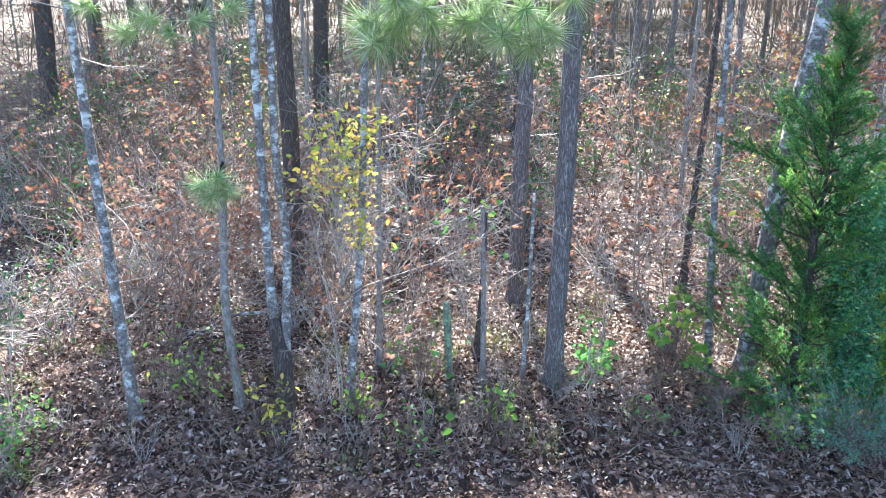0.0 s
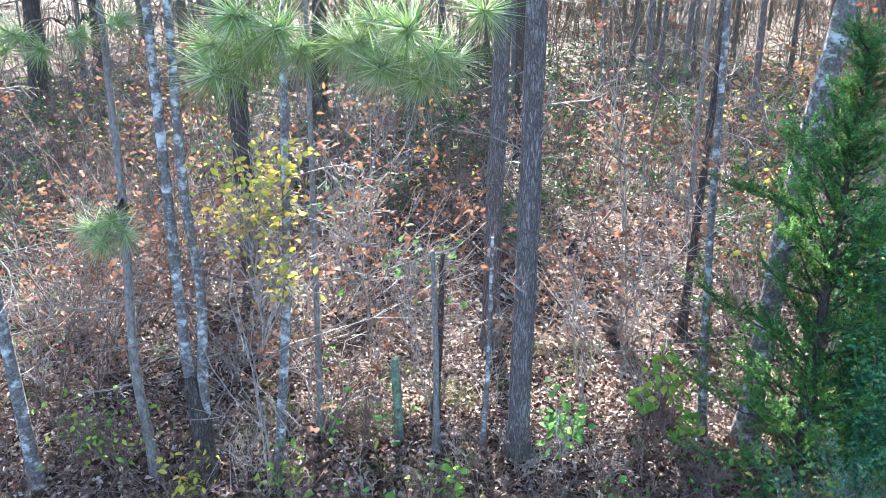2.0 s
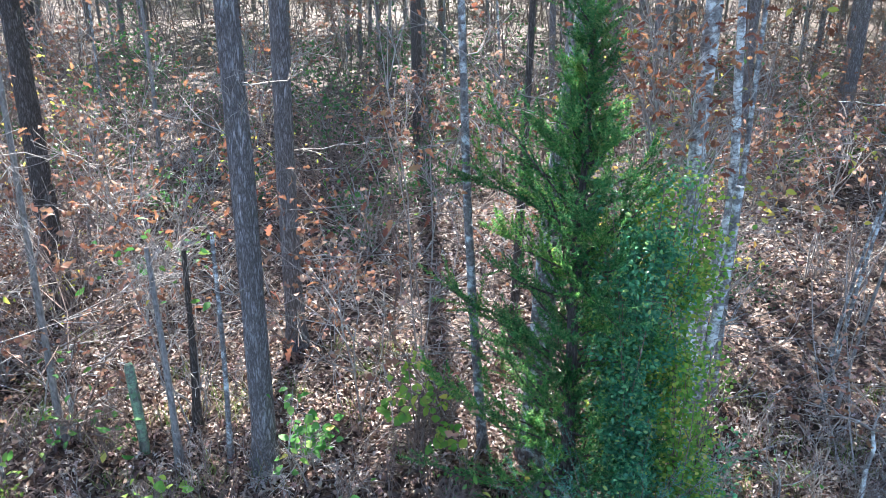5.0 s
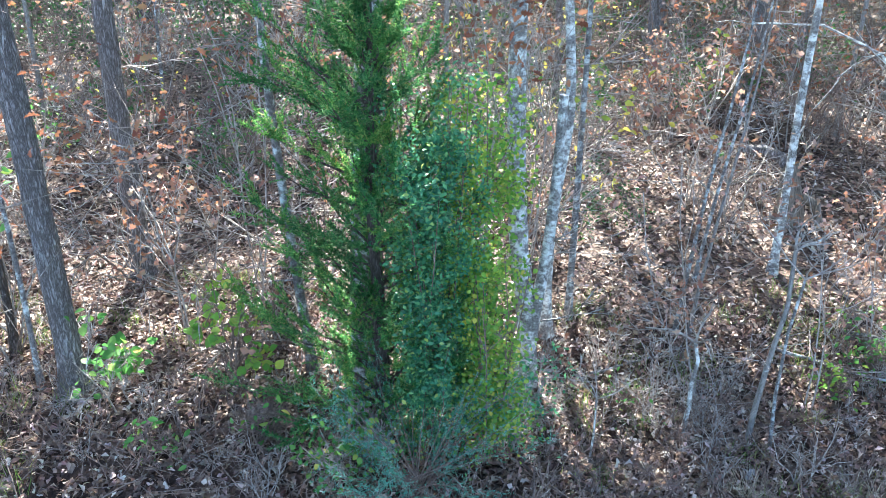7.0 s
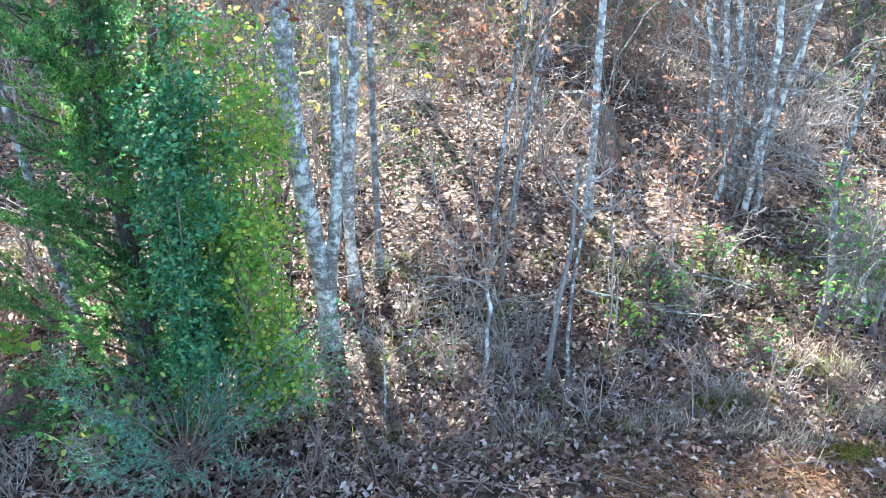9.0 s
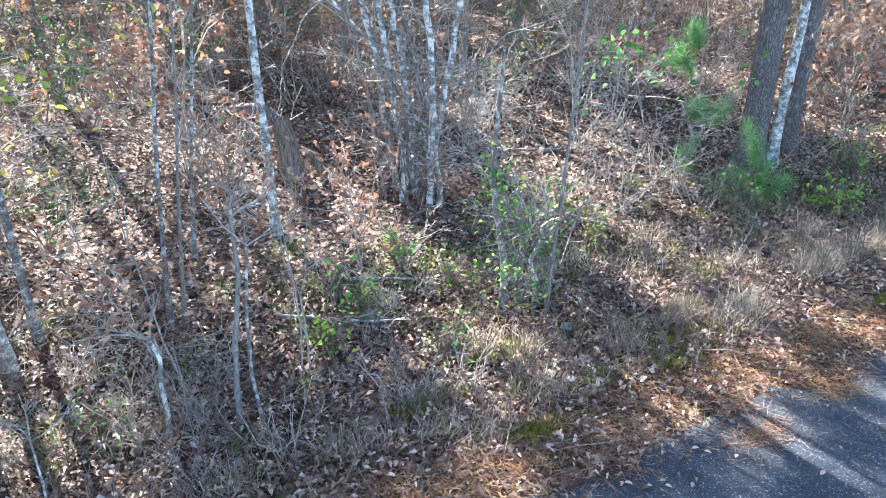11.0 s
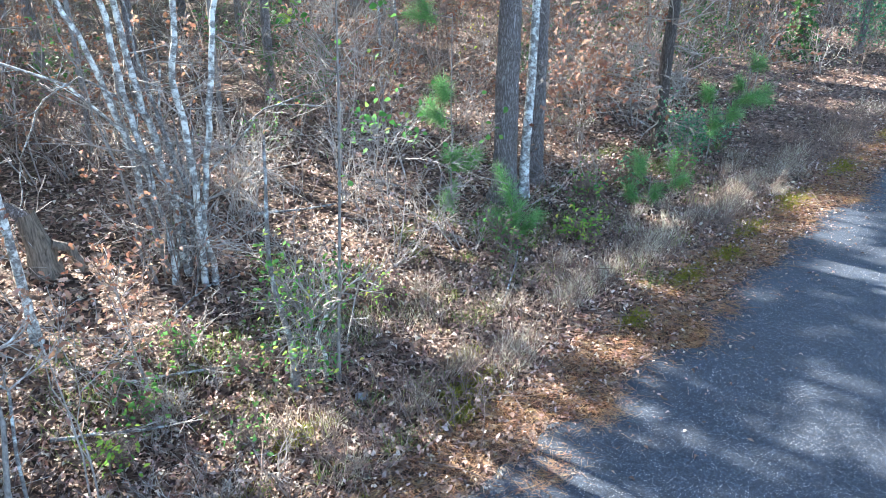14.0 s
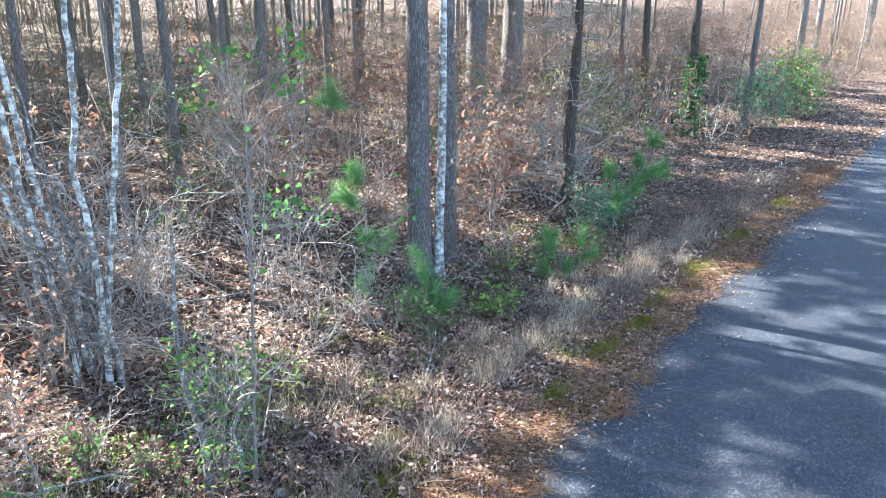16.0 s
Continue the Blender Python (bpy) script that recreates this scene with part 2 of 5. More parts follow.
# ---- mesh tools ----
class Soup:
    """Gathers vertices and faces, then becomes one mesh."""

    def __init__(self):
        self.v, self.f, self.n = [], [], 0

    def add(self, verts, faces):
        self.v.append(np.asarray(verts, float))
        self.f.append(np.asarray(faces, np.int64) + self.n)
        self.n += len(verts)

    def mesh(self, name, material, smooth=True):
        v = np.concatenate(self.v)
        me = bpy.data.meshes.new(name)
        me.vertices.add(len(v))
        me.vertices.foreach_set("co", v.astype(np.float32).ravel())
        loops = np.concatenate([f.ravel() for f in self.f])
        sizes = np.concatenate([np.full(len(f), f.shape[1]) for f in self.f])
        me.loops.add(len(loops))
        me.loops.foreach_set("vertex_index", loops.astype(np.int32))
        me.polygons.add(len(sizes))
        me.polygons.foreach_set("loop_start", np.concatenate([[0], np.cumsum(sizes)[:-1]]).astype(np.int32))
        me.polygons.foreach_set("use_smooth", np.full(len(sizes), smooth))
        me.materials.append(material)
        me.update(calc_edges=True)
        return me


def part(name, soup, material, parent=None, label="", smooth=True):
    ob = new(name, soup.mesh(name, material, smooth))
    if parent is not None:
        ob.parent = parent
    return tagged(ob, label)


def thing(name, x, y, z, label, category, group="", kind=""):
    ob = new(name)
    ob.location = (x, y, z)
    ob.empty_display_size = 0.1
    return tagged(ob, label, category, group, kind)


def tube(soup, pts, radii, sides=8, rough=0.0, cap=True):
    pts, radii = np.asarray(pts, float), np.asarray(radii, float)
    n = len(pts)
    tan = np.gradient(pts, axis=0)
    tan /= np.linalg.norm(tan, axis=1, keepdims=True) + 1e-9
    if np.abs(tan[:, 2]).mean() > 0.6:
        ref = np.tile([[1.0, 0, 0]], (n, 1))
    else:
        ref = np.tile([[0, 0, 1.0]], (n, 1))
    u = np.cross(tan, ref)
    u /= np.linalg.norm(u, axis=1, keepdims=True) + 1e-9
    w = np.cross(tan, u)
    a = np.arange(sides) * 2 * np.pi / sides
    rad = radii[:, None] * (1 + rough * rng.uniform(-1, 1, (n, sides)))
    v = pts[:, None] + rad[..., None] * (np.cos(a)[None, :, None] * u[:, None] + np.sin(a)[None, :, None] * w[:, None])
    i = np.arange(n - 1)[:, None] * sides
    j = np.arange(sides)[None]
    k = (j + 1) % sides
    f = np.stack([i + j, i + k, i + sides + k, i + sides + j], -1).reshape(-1, 4)
    soup.add(v.reshape(-1, 3), f)
    if cap and radii[-1] > 0.004:
        top = np.vstack([v[-1], pts[-1:] + tan[-1:] * radii[-1] * 0.3])
        soup.add(top, np.stack([np.arange(sides), (np.arange(sides) + 1) % sides, np.full(sides, sides)], 1))


def wander(start, way, length, steps, bend=0.25, droop=0.0):
    """A crooked line from start along way."""
    p, d = np.array(start, float), np.array(way, float)
    d /= np.linalg.norm(d)
    out = [p.copy()]
    for _ in range(steps):
        d = d + rng.normal(0, bend, 3) * 0.6 + np.array([0, 0, -droop])
        d /= np.linalg.norm(d)
        p = p + d * length / steps
        out.append(p.copy())
    return np.array(out)


def wander_many(starts, ways, lengths, steps, bend):
    """Crooked lines, all at once: an array of lines, points and coordinates."""
    p, d = np.array(starts, float), np.array(ways, float)
    d /= np.linalg.norm(d, axis=1, keepdims=True) + 1e-9
    out = [p]
    for _ in range(steps):
        d = d + rng.normal(0, bend, d.shape) * 0.6
        d /= np.linalg.norm(d, axis=1, keepdims=True)
        p = p + d * (np.asarray(lengths) / steps)[:, None]
        out.append(p)
    return np.stack(out, 1)


def ring_points(lines, radii, sides):
    """Rings of points round many lines at once."""
    tan = np.gradient(lines, axis=1)
    ref = np.where(np.abs(tan[:, :1, 2:3]) > 0.6 * np.linalg.norm(tan[:, :1], axis=2, keepdims=True), [[[1.0, 0, 0]]], [[[0, 0, 1.0]]])
    u = np.cross(tan, np.broadcast_to(ref, tan.shape))
    u /= np.linalg.norm(u, axis=2, keepdims=True) + 1e-9
    w = np.cross(tan, u)
    w /= np.linalg.norm(w, axis=2, keepdims=True) + 1e-9
    a = np.arange(sides) * 2 * np.pi / sides
    ring = np.cos(a)[:, None] * u[:, :, None] + np.sin(a)[:, None] * w[:, :, None]
    return lines[:, :, None] + np.asarray(radii)[..., None, None] * ring


def ring_faces(index):
    """Quads between the rings whose point numbers index holds."""
    nxt = np.roll(index, -1, axis=2)
    return np.stack([index[:, :-1], nxt[:, :-1], nxt[:, 1:], index[:, 1:]], -1).reshape(-1, 4)


def strands(soup, lines, radii, sides=3):
    """Thin tubes along many lines at once."""
    n, k = lines.shape[:2]
    soup.add(ring_points(lines, radii, sides).reshape(-1, 3), ring_faces(np.arange(n * k * sides).reshape(n, k, sides)))


def twigs(soup, start, way, length, radius, depth, ends, bend=0.3, kids=4, least=0.003, short=1.0):
    """A branch grown together with its branchlets, order by order; its tips are gathered in ends."""
    p, d, ln, r, root = np.array([start], float), np.array([way], float), np.array([length], float), radius, None
    for level in range(depth, -1, -1):
        line = wander_many(p, d, ln, 4 if level > 1 else 2, bend)
        n, k = line.shape[:2]
        ring = ring_points(line, np.broadcast_to(np.maximum(least, np.linspace(r, r * 0.4, k)), (n, k)), 3)
        skip = 0 if root is None else 1
        index = soup.n + np.arange(n * (k - skip) * 3).reshape(n, k - skip, 3)
        soup.v.append(ring[:, skip:].reshape(-1, 3))
        soup.n += n * (k - skip) * 3
        if skip:
            index = np.concatenate([root[:, None], index], 1)
        soup.f.append(ring_faces(index))
        ends.extend(zip(line[:, -1], line[:, -1] - line[:, -2]))
        if level:
            who = np.repeat(np.arange(n), kids)
            i = rng.randint(1, k - 1, n * kids) if k > 3 else np.ones(n * kids, int)
            d = line[who, i + 1] - line[who, i]
            d /= np.linalg.norm(d, axis=1, keepdims=True)
            out = rng.normal(0, 1, d.shape)
            d = d * 0.7 + out / np.linalg.norm(out, axis=1, keepdims=True) * 0.9 + np.array([0, 0, 0.1])
            p, ln, r, root = line[who, i], ln[who] * short * rng.uniform(0.35, 0.65, n * kids), r * 0.55, index[who, i]


def turns(n, tilt):
    """n random turns: any heading, leaning up to tilt (radians) from flat."""
    yaw = rng.uniform(0, 2 * np.pi, n)
    a, b = rng.normal(0, tilt, n), rng.normal(0, tilt, n)
    cy, sy, ca, sa, cb, sb = np.cos(yaw), np.sin(yaw), np.cos(a), np.sin(a), np.cos(b), np.sin(b)
    o, z = np.ones(n), np.zeros(n)
    ry = np.stack([np.stack([cy, -sy, z], -1), np.stack([sy, cy, z], -1), np.stack([z, z, o], -1)], -2)
    rx = np.stack([np.stack([o, z, z], -1), np.stack([z, ca, -sa], -1), np.stack([z, sa, ca], -1)], -2)
    rr = np.stack([np.stack([cb, z, sb], -1), np.stack([z, o, z], -1), np.stack([-sb, z, cb], -1)], -2)
    return ry @ rx @ rr


def aims(ways):
    """Turns that lay x along the given ways, rolled at random."""
    x = ways / (np.linalg.norm(ways, axis=1, keepdims=True) + 1e-9)
    r = rng.normal(0, 1, x.shape)
    y = np.cross(x, r)
    y /= np.linalg.norm(y, axis=1, keepdims=True) + 1e-9
    return np.stack([x, y, np.cross(x, y)], -1)


def scatter(soup, template, rot, size, pos):
    v, f = template
    n = len(pos)
    size = np.broadcast_to(np.asarray(size, float).reshape(n, -1) if np.ndim(size) else np.full((n, 1), size), (n, 1))
    out = np.einsum("nij,mj->nmi", rot, v) * size[:, None] + np.asarray(pos)[:, None]
    faces = (f[None] + (np.arange(n) * len(v))[:, None, None]).reshape(-1, f.shape[1])
    soup.add(out.reshape(-1, 3), faces)


def leaf(widths, fold=0.3, curl=0.25):
    """A leaf one long, folded along its midrib; widths from stalk to tip."""
    n = len(widths)
    x = np.linspace(0, 1, n)
    z = -curl * (x - 0.4) ** 2
    w = np.array(widths)
    v = np.concatenate([np.stack([x, 0 * x, z], 1), np.stack([x, w, z + fold * w], 1), np.stack([x, -w, z + fold * w], 1)])
    f = []
    for i in range(n - 1):
        f += [(i, i + 1, n + i + 1, n + i), (i + 1, i, 2 * n + i, 2 * n + i + 1)]
    return v, np.array(f)


OAK = leaf([0.02, 0.12, 0.07, 0.25, 0.12, 0.30, 0.14, 0.20, 0.03], 0.35, 0.5)
OAK_FLAT = leaf([0.02, 0.24, 0.10, 0.30, 0.05], 0.4, 0.6)
OVAL = leaf([0.01, 0.2, 0.26, 0.17, 0.01], 0.3, 0.4)
CURLED = leaf([0.02, 0.2, 0.24, 0.16, 0.02], 1.1, 1.0)
OVAL_SMALL = leaf([0.03, 0.26, 0.02], 0.35, 0.5)
CURLED_SMALL = leaf([0.03, 0.25, 0.03], 1.0, 1.0)
ROUND = leaf([0.02, 0.34, 0.4, 0.28, 0.02], 0.2, 0.3)
BLADE = (np.array([[0, 0.5, 0], [0, -0.5, 0], [0.5, 0.42, 0.03], [0.5, -0.42, 0.03], [1, 0, 0.0]]) * np.array([1, 0.02, 1]), np.array([[0, 1, 3], [0, 3, 2], [2, 3, 4]]))
NEEDLES = (np.array([[0, 0.012, 0], [0, -0.006, 0.011], [0, -0.006, -0.011], [1, 0, -0.05]]), np.array([[0, 1, 3], [1, 2, 3], [2, 0, 3]]))
NEEDLE_BUNDLE = (np.array([[0, 0.014, 0], [0, -0.01, 0.014], [0, -0.01, -0.014], [0.6, 0.012, -0.02], [0.6, -0.008, -0.008], [1, 0, -0.06]]), np.array([[0, 1, 4], [0, 4, 3], [1, 2, 4], [2, 0, 3], [3, 4, 5], [2, 3, 4]]))
FEATHER = (np.array([[0, 0.12, 0], [0, -0.12, 0], [0.5, 0, 0.1], [1, 0, 0]]), np.array([[0, 1, 2], [1, 3, 2], [3, 0, 2]]))
SCALE_LEAF = (np.array([[0, 0.05, 0], [0, -0.05, 0], [0.5, 0, 0.07], [1, 0, 0]]), np.array([[0, 1, 2], [1, 3, 2], [3, 0, 2]]))


# ---- ground and road ----
def smooth_step(a, b, x):
    s = np.clip((x - a) / (b - a), 0, 1)
    return s * s * (3 - 2 * s)


def ground_z(x, y):
    x, y = np.asarray(x, float), np.asarray(y, float)
    left = 1 - smooth_step(1.5, 5.5, x)
    z = 0.42 * left * smooth_step(6.6, 8.2, y)
    z = z - 0.2 * smooth_step(6.5, 8.2, y) * (1 - smooth_step(9, 10.5, y)) * smooth_step(3.5, 6, x) * (1 - smooth_step(8.5, 11, x))
    z = z + 0.35 * smooth_step(9, 14, y) * (1 - 0.6 * left) + 0.03 * np.maximum(0, np.minimum(y, 60) - 12)
    z = z + 0.02 * (np.sin(3.1 * x + 1.3 * y) + np.sin(2.3 * y - 1.7 * x)) * smooth_step(6.3, 8, y)
    return z - 0.1 * (1 - smooth_step(5.4, 6.1, y)) * smooth_step(-1.6, -0.9, y)


def gz(x, y):
    return float(ground_z(x, y))


def build_ground():
    xs = np.concatenate([np.linspace(-600, -30, 12)[:-1], np.arange(-30, 60, 0.5), np.linspace(60, 700, 12)])
    ys = np.concatenate([np.linspace(-500, -8, 8)[:-1], np.arange(-8, 5, 0.5), np.arange(5, 14, 0.15), np.arange(14, 60, 0.75), np.linspace(60, 700, 12)])
    gx, gy = np.meshgrid(xs, ys)
    v = np.stack([gx, gy, ground_z(gx, gy)], -1).reshape(-1, 3)
    nx, ny = len(xs), len(ys)
    i = (np.arange(ny - 1)[:, None] * nx + np.arange(nx - 1)[None]).ravel()
    s = Soup()
    s.add(v, np.stack([i, i + 1, i + 1 + nx, i + nx], 1))
    tagged(part("ground", s, FLOOR), "forest floor of brown fallen leaves and soil", "ground", kind="structure")


def road_edge(x):
    x = np.asarray(x, float)
    e = 6.12 + 0.05 * np.sin(1.7 * x + 0.6) + 0.05 * np.sin(4.3 * x) + 0.035 * np.sin(9.1 * x + 2) + 0.02 * np.sin(23 * x)
    for c, d, w in ((12.3, 0.28, 0.28), (14.35, 0.3, 0.45), (20.5, 0.12, 0.5), (25.4, 0.2, 0.5)):
        e = e - d * np.exp(-((x - c) / w) ** 2)
    return e


def build_road():
    xs = np.concatenate([np.arange(-60, 8, 0.6), np.arange(8, 36, 0.08), np.arange(36, 160, 0.6)])
    fr = np.array([0, 0.004, 0.25, 0.5, 0.75, 0.94, 0.985, 0.996, 1.0])
    lo = -0.85 + 0.06 * np.sin(2 * xs)
    hi = road_edge(xs)
    y = lo[:, None] + (hi - lo)[:, None] * fr[None]
    z = 0.015 + 0.05 * (1 - ((y - 2.6) / 3.5) ** 2)
    z[:, 0] -= 0.12
    z[:, -1] -= 0.14
    z[:, -2] -= 0.012
    v = np.stack([np.broadcast_to(xs[:, None], y.shape), y, z], -1).reshape(-1, 3)
    n, k = len(xs), len(fr)
    i = (np.arange(n - 1)[:, None] * k + np.arange(k - 1)[None]).ravel()
    s = Soup()
    s.add(v, np.stack([i, i + k, i + k + 1, i + 1], 1))
    tagged(part("road", s, ASPHALT), "dark worn asphalt road with a ragged edge", "road", kind="structure")


build_ground()
build_road()


# ---- plant parts ----
FAR_BLADE = (np.array([[0, 0.09, 0], [0, -0.09, 0.02], [1, 0, 0]]), np.array([[0, 1, 2]]))


def needle_tuft(centre, way, length=0.2, count=130, template=None, shoot=0.55):
    """A spray of needles round the end of a shoot."""
    s = Soup()
    way = np.array(way, float) / np.linalg.norm(way)
    d = rng.normal(0, 1, (count, 3))
    d = d / np.linalg.norm(d, axis=1, keepdims=True) + way * rng.uniform(0.3, 1.3, (count, 1)) + np.array([0, 0, -0.12])
    pos = np.array(centre) - way * rng.uniform(0, shoot, (count, 1)) * length
    scatter(s, template or NEEDLES, aims(d), length * rng.uniform(0.75, 1.1, count), pos)
    return s


def pine_crown(height, low, reach, limbs=28, tufts=7, dense=28):
    wood, s = Soup(), Soup()
    for k in range(limbs):
        z = low + (height - low) * (k + rng.uniform(0, 1)) / limbs
        r = reach * (1.05 - 0.75 * (z - low) / (height - low)) * rng.uniform(0.6, 1.1)
        a = rng.uniform(0, 2 * np.pi)
        line = wander((0, 0, z), (math.cos(a), math.sin(a), 0.25), r, 4, 0.2)
        tube(wood, line, np.linspace(0.045, 0.012, 5), 4, cap=False)
        for _ in range(tufts):
            i = rng.randint(1, 5)
            c = line[i] + rng.normal(0, 0.2, 3)
            d = rng.normal(0, 1, (dense, 3))
            scatter(s, FAR_BLADE, aims(d), rng.uniform(0.3, 0.5, dense), np.tile(c, (dense, 1)))
    return wood, s


def bare_crown(height, low, reach, limbs=14, leaves=90):
    wood, s, ends = Soup(), Soup(), []
    for k in range(limbs):
        z = low + (height - low) * k / limbs
        a = rng.uniform(0, 2 * np.pi)
        twigs(wood, (0, 0, z), (math.cos(a), math.sin(a), 0.9), reach * rng.uniform(0.6, 1.1), 0.016, 2, ends, 0.3, 4)
    if leaves:
        e = np.array([p for p, _ in ends])
        e = e[rng.randint(0, len(e), leaves * 3)] + rng.normal(0, 0.08, (leaves * 3, 3))
        scatter(s, OAK, turns(len(e), 1.0), rng.uniform(0.09, 0.16, len(e)), e)
    return wood, s


def trunk_line(nodes, height, step=0.3):
    """A line through the nodes (height, sideways x, sideways y), on to the given height."""
    nz, nx, ny = [np.array(c, float) for c in zip(*([(-0.2, 0, 0), (0, 0, 0)] + list(nodes)))]
    z = np.concatenate([[-0.2], np.arange(0, min(5.5, height), step), np.arange(5.5, height, 1.2), [height]])
    z = np.unique(np.round(z, 3))
    slope = 0.5 * np.array([(nx[-1] - nx[-2]), (ny[-1] - ny[-2])]) / max(nz[-1] - nz[-2], 0.1)
    over = np.maximum(0, z - nz[-1])
    x = np.interp(z, nz, nx) + over * slope[0]
    y = np.interp(z, nz, ny) + over * slope[1]
    for _ in range(3):
        x[1:-1] = (x[:-2] + 2 * x[1:-1] + x[2:]) / 4
        y[1:-1] = (y[:-2] + 2 * y[1:-1] + y[2:]) / 4
    return np.stack([x, y, z], 1)


CROWNS = {}


def crown_for(kind):
    """The upper crowns, a few shapes that the trees share."""
    global rng
    if kind not in CROWNS:
        kept, rng = rng, np.random.RandomState(len(CROWNS) + 31)
        if kind[0] == "pine":
            w, s = pine_crown(kind[2], kind[1], kind[3])
            CROWNS[kind] = (w.mesh("crown_limbs", BARK_DARK), s.mesh("crown", NEEDLE))
        else:
            w, s = bare_crown(kind[2], kind[1], kind[3], leaves=kind[4])
            CROWNS[kind] = (w.mesh("crown_limbs", TWIG_GREY), s.mesh("crown", LEAF_ORANGE if kind[4] > 40 else LEAF_TAN))
        rng = kept
    return CROWNS[kind]


def tree(x, y, r, nodes, height, bark, label, crown=None, dead=0, dead_low=0.8, name="tree", category="tree", group="", sides=12, tip=0.3, dead_len=0.7, dead_r=0.009):
    z0 = gz(x, y)
    t = thing(name, x, y, z0, label, category, group)
    line = trunk_line(nodes, height)
    z = line[:, 2]
    rad = r * (1 - (1 - tip) * np.clip(z, 0, None) / height) * (1 + 0.45 * np.exp(-np.clip(z, 0, None) / 0.16))
    s = Soup()
    tube(s, line, rad, sides, 0.07)
    part("trunk", s, bark, t)
    for _ in range(dead):
        b, ends = Soup(), []
        zz = rng.uniform(dead_low, min(5.0, height * 0.9))
        p = np.array([np.interp(zz, z, line[:, 0]), np.interp(zz, z, line[:, 1]), zz])
        a = rng.uniform(0, 2 * np.pi)
        twigs(b, p, (math.cos(a), math.sin(a), rng.uniform(-0.1, 0.5)), dead_len * rng.uniform(0.5, 1.3), max(0.005, min(dead_r, r * 0.15) if dead_r < 0.01 else dead_r), 2, ends, 0.34, 3, 0.003 if dead_r < 0.01 else 0.006)
        part("dead_branch", b, TWIG_GREY, t)
    if crown:
        for nm, me in zip(("limbs", "foliage"), crown_for(crown)):
            c = new(nm, me)
            c.parent = t
            c.location = (float(line[-1, 0]) * 0.8, float(line[-1, 1]) * 0.8, 0)
            c.rotation_euler = (0, 0, rng.uniform(0, 6.28))
    return t


PINE_TALL, PINE_MID, PINE_WIDE = ("pine", 9.5, 18.0, 2.6), ("pine", 8.5, 15.0, 2.1), ("pine", 10.0, 19.0, 3.0)
PINE_HIGH = ("pine", 13.0, 18.5, 1.9)
OAK_TOP, BARE_TOP = ("oak", 5.4, 9.5, 1.6, 60), ("oak", 5.4, 8.5, 1.3, 20)

# ---- trees along the road, measured ones ----
tree(-3.48, 7.6, 0.066, [(2.4, -0.03, 0), (4.5, -0.05, 0)], 8.5, BARK_LICHEN, "slim grey tree with pale lichen on its bark", BARE_TOP, 6)
young_pine = tree(-2.3, 7.72, 0.052, [(1.1, -0.10, 0), (2.7, 0.04, 0), (4.5, 0.08, 0)], 6.5, BARK_GREY, "young pine with a smooth grey crooked trunk", None, 3, name="young_pine")
tree(-1.08, 7.73, 0.05, [(2.0, 0.22, 0), (4.0, 0.32, 0)], 8.0, BARK_LICHEN, "slim tree with lichen-spotted bark and knots", BARE_TOP, 6)
tree(-0.77, 8.35, 0.036, [(2.3, 0.05, 0), (3.5, 0.08, 0)], 7.0, BARK_GREY, "thin grey-brown sapling among dead leaves", BARE_TOP, 6)
pine_a = tree(1.3, 8.12, 0.11, [(2.6, 0.03, 0), (4.5, 0.02, 0)], 17.0, BARK_PINE, "pine with thick furrowed grey-brown bark", PINE_HIGH, 5, sides=20, name="pine")
tree(3.36, 8.7, 0.048, [(0.8, -0.08, 0), (2.4, -0.19, 0), (4.7, -0.28, 0)], 8.5, BARK_LICHEN, "slim leaning tree with pale lichen bands", OAK_TOP, 7)
tree(3.83, 8.75, 0.125, [(2.9, 0.12, 0), (4.7, 0.34, 0)], 11.0, BARK_LICHEN, "stout tree with whitish lichen on dark bark", OAK_TOP, 3, sides=16)
tree(0.94, 8.18, 0.028, [(0.9, 0.05, 0), (2.1, 0.06, 0)], 2.3, BARK_LICHEN, "short dead stem covered in blue-grey lichen", None, 1, 0.4, name="dead_stem", category="dead stem", tip=0.6)
tree(0.47, 8.13, 0.036, [(1.1, 0.0, 0), (2.1, -0.03, 0)], 2.2, BARK_GREY, "broken grey dead stem with a snapped top", None, 1, 0.4, name="dead_stem", category="dead stem", tip=0.6)
tree(0.42, 8.75, 0.04, [(0.8, 0.06, 0), (1.5, 0.08, 0)], 1.9, BARK_DARK, "dark dead stem beside a mossy post", None, 1, 0.4, name="dead_stem", category="dead stem", tip=0.6)
tree(-2.29, 11.34, 0.14, [(2.2, 0.02, 0), (4.2, 0.02, 0)], 17.0, BARK_DARK, "dark pine trunk standing deeper in the woods", PINE_HIGH, 3, sides=14, name="pine")
tree(1.07, 10.5, 0.118, [(1.8, 0.0, 0), (3.5, 0.05, 0)], 17.0, BARK_PINE, "brown pine trunk with flaky bark", PINE_HIGH, 4, sides=14, name="pine")
tree(3.76, 11.23, 0.06, [(1.3, 0.02, 0), (2.1, 0.05, 0)], 7.5, BARK_DARK, "thin dark trunk in the shade", BARE_TOP, 4)
tree(5.8, 9.94, 0.066, [(0.9, -0.05, 0), (1.8, 0.0, 0), (2.5, 0.16, 0), (3.1, 0.07, 0)], 8.0, BARK_WHITE, "crooked grey tree with an S-shaped bend", BARE_TOP, 3)
tree(6.08, 10.2, 0.042, [(1.9, 0.0, 0), (2.5, 0.0, 0)], 7.0, BARK_LICHEN, "thin straight tree with blue-grey lichen", BARE_TOP, 3)
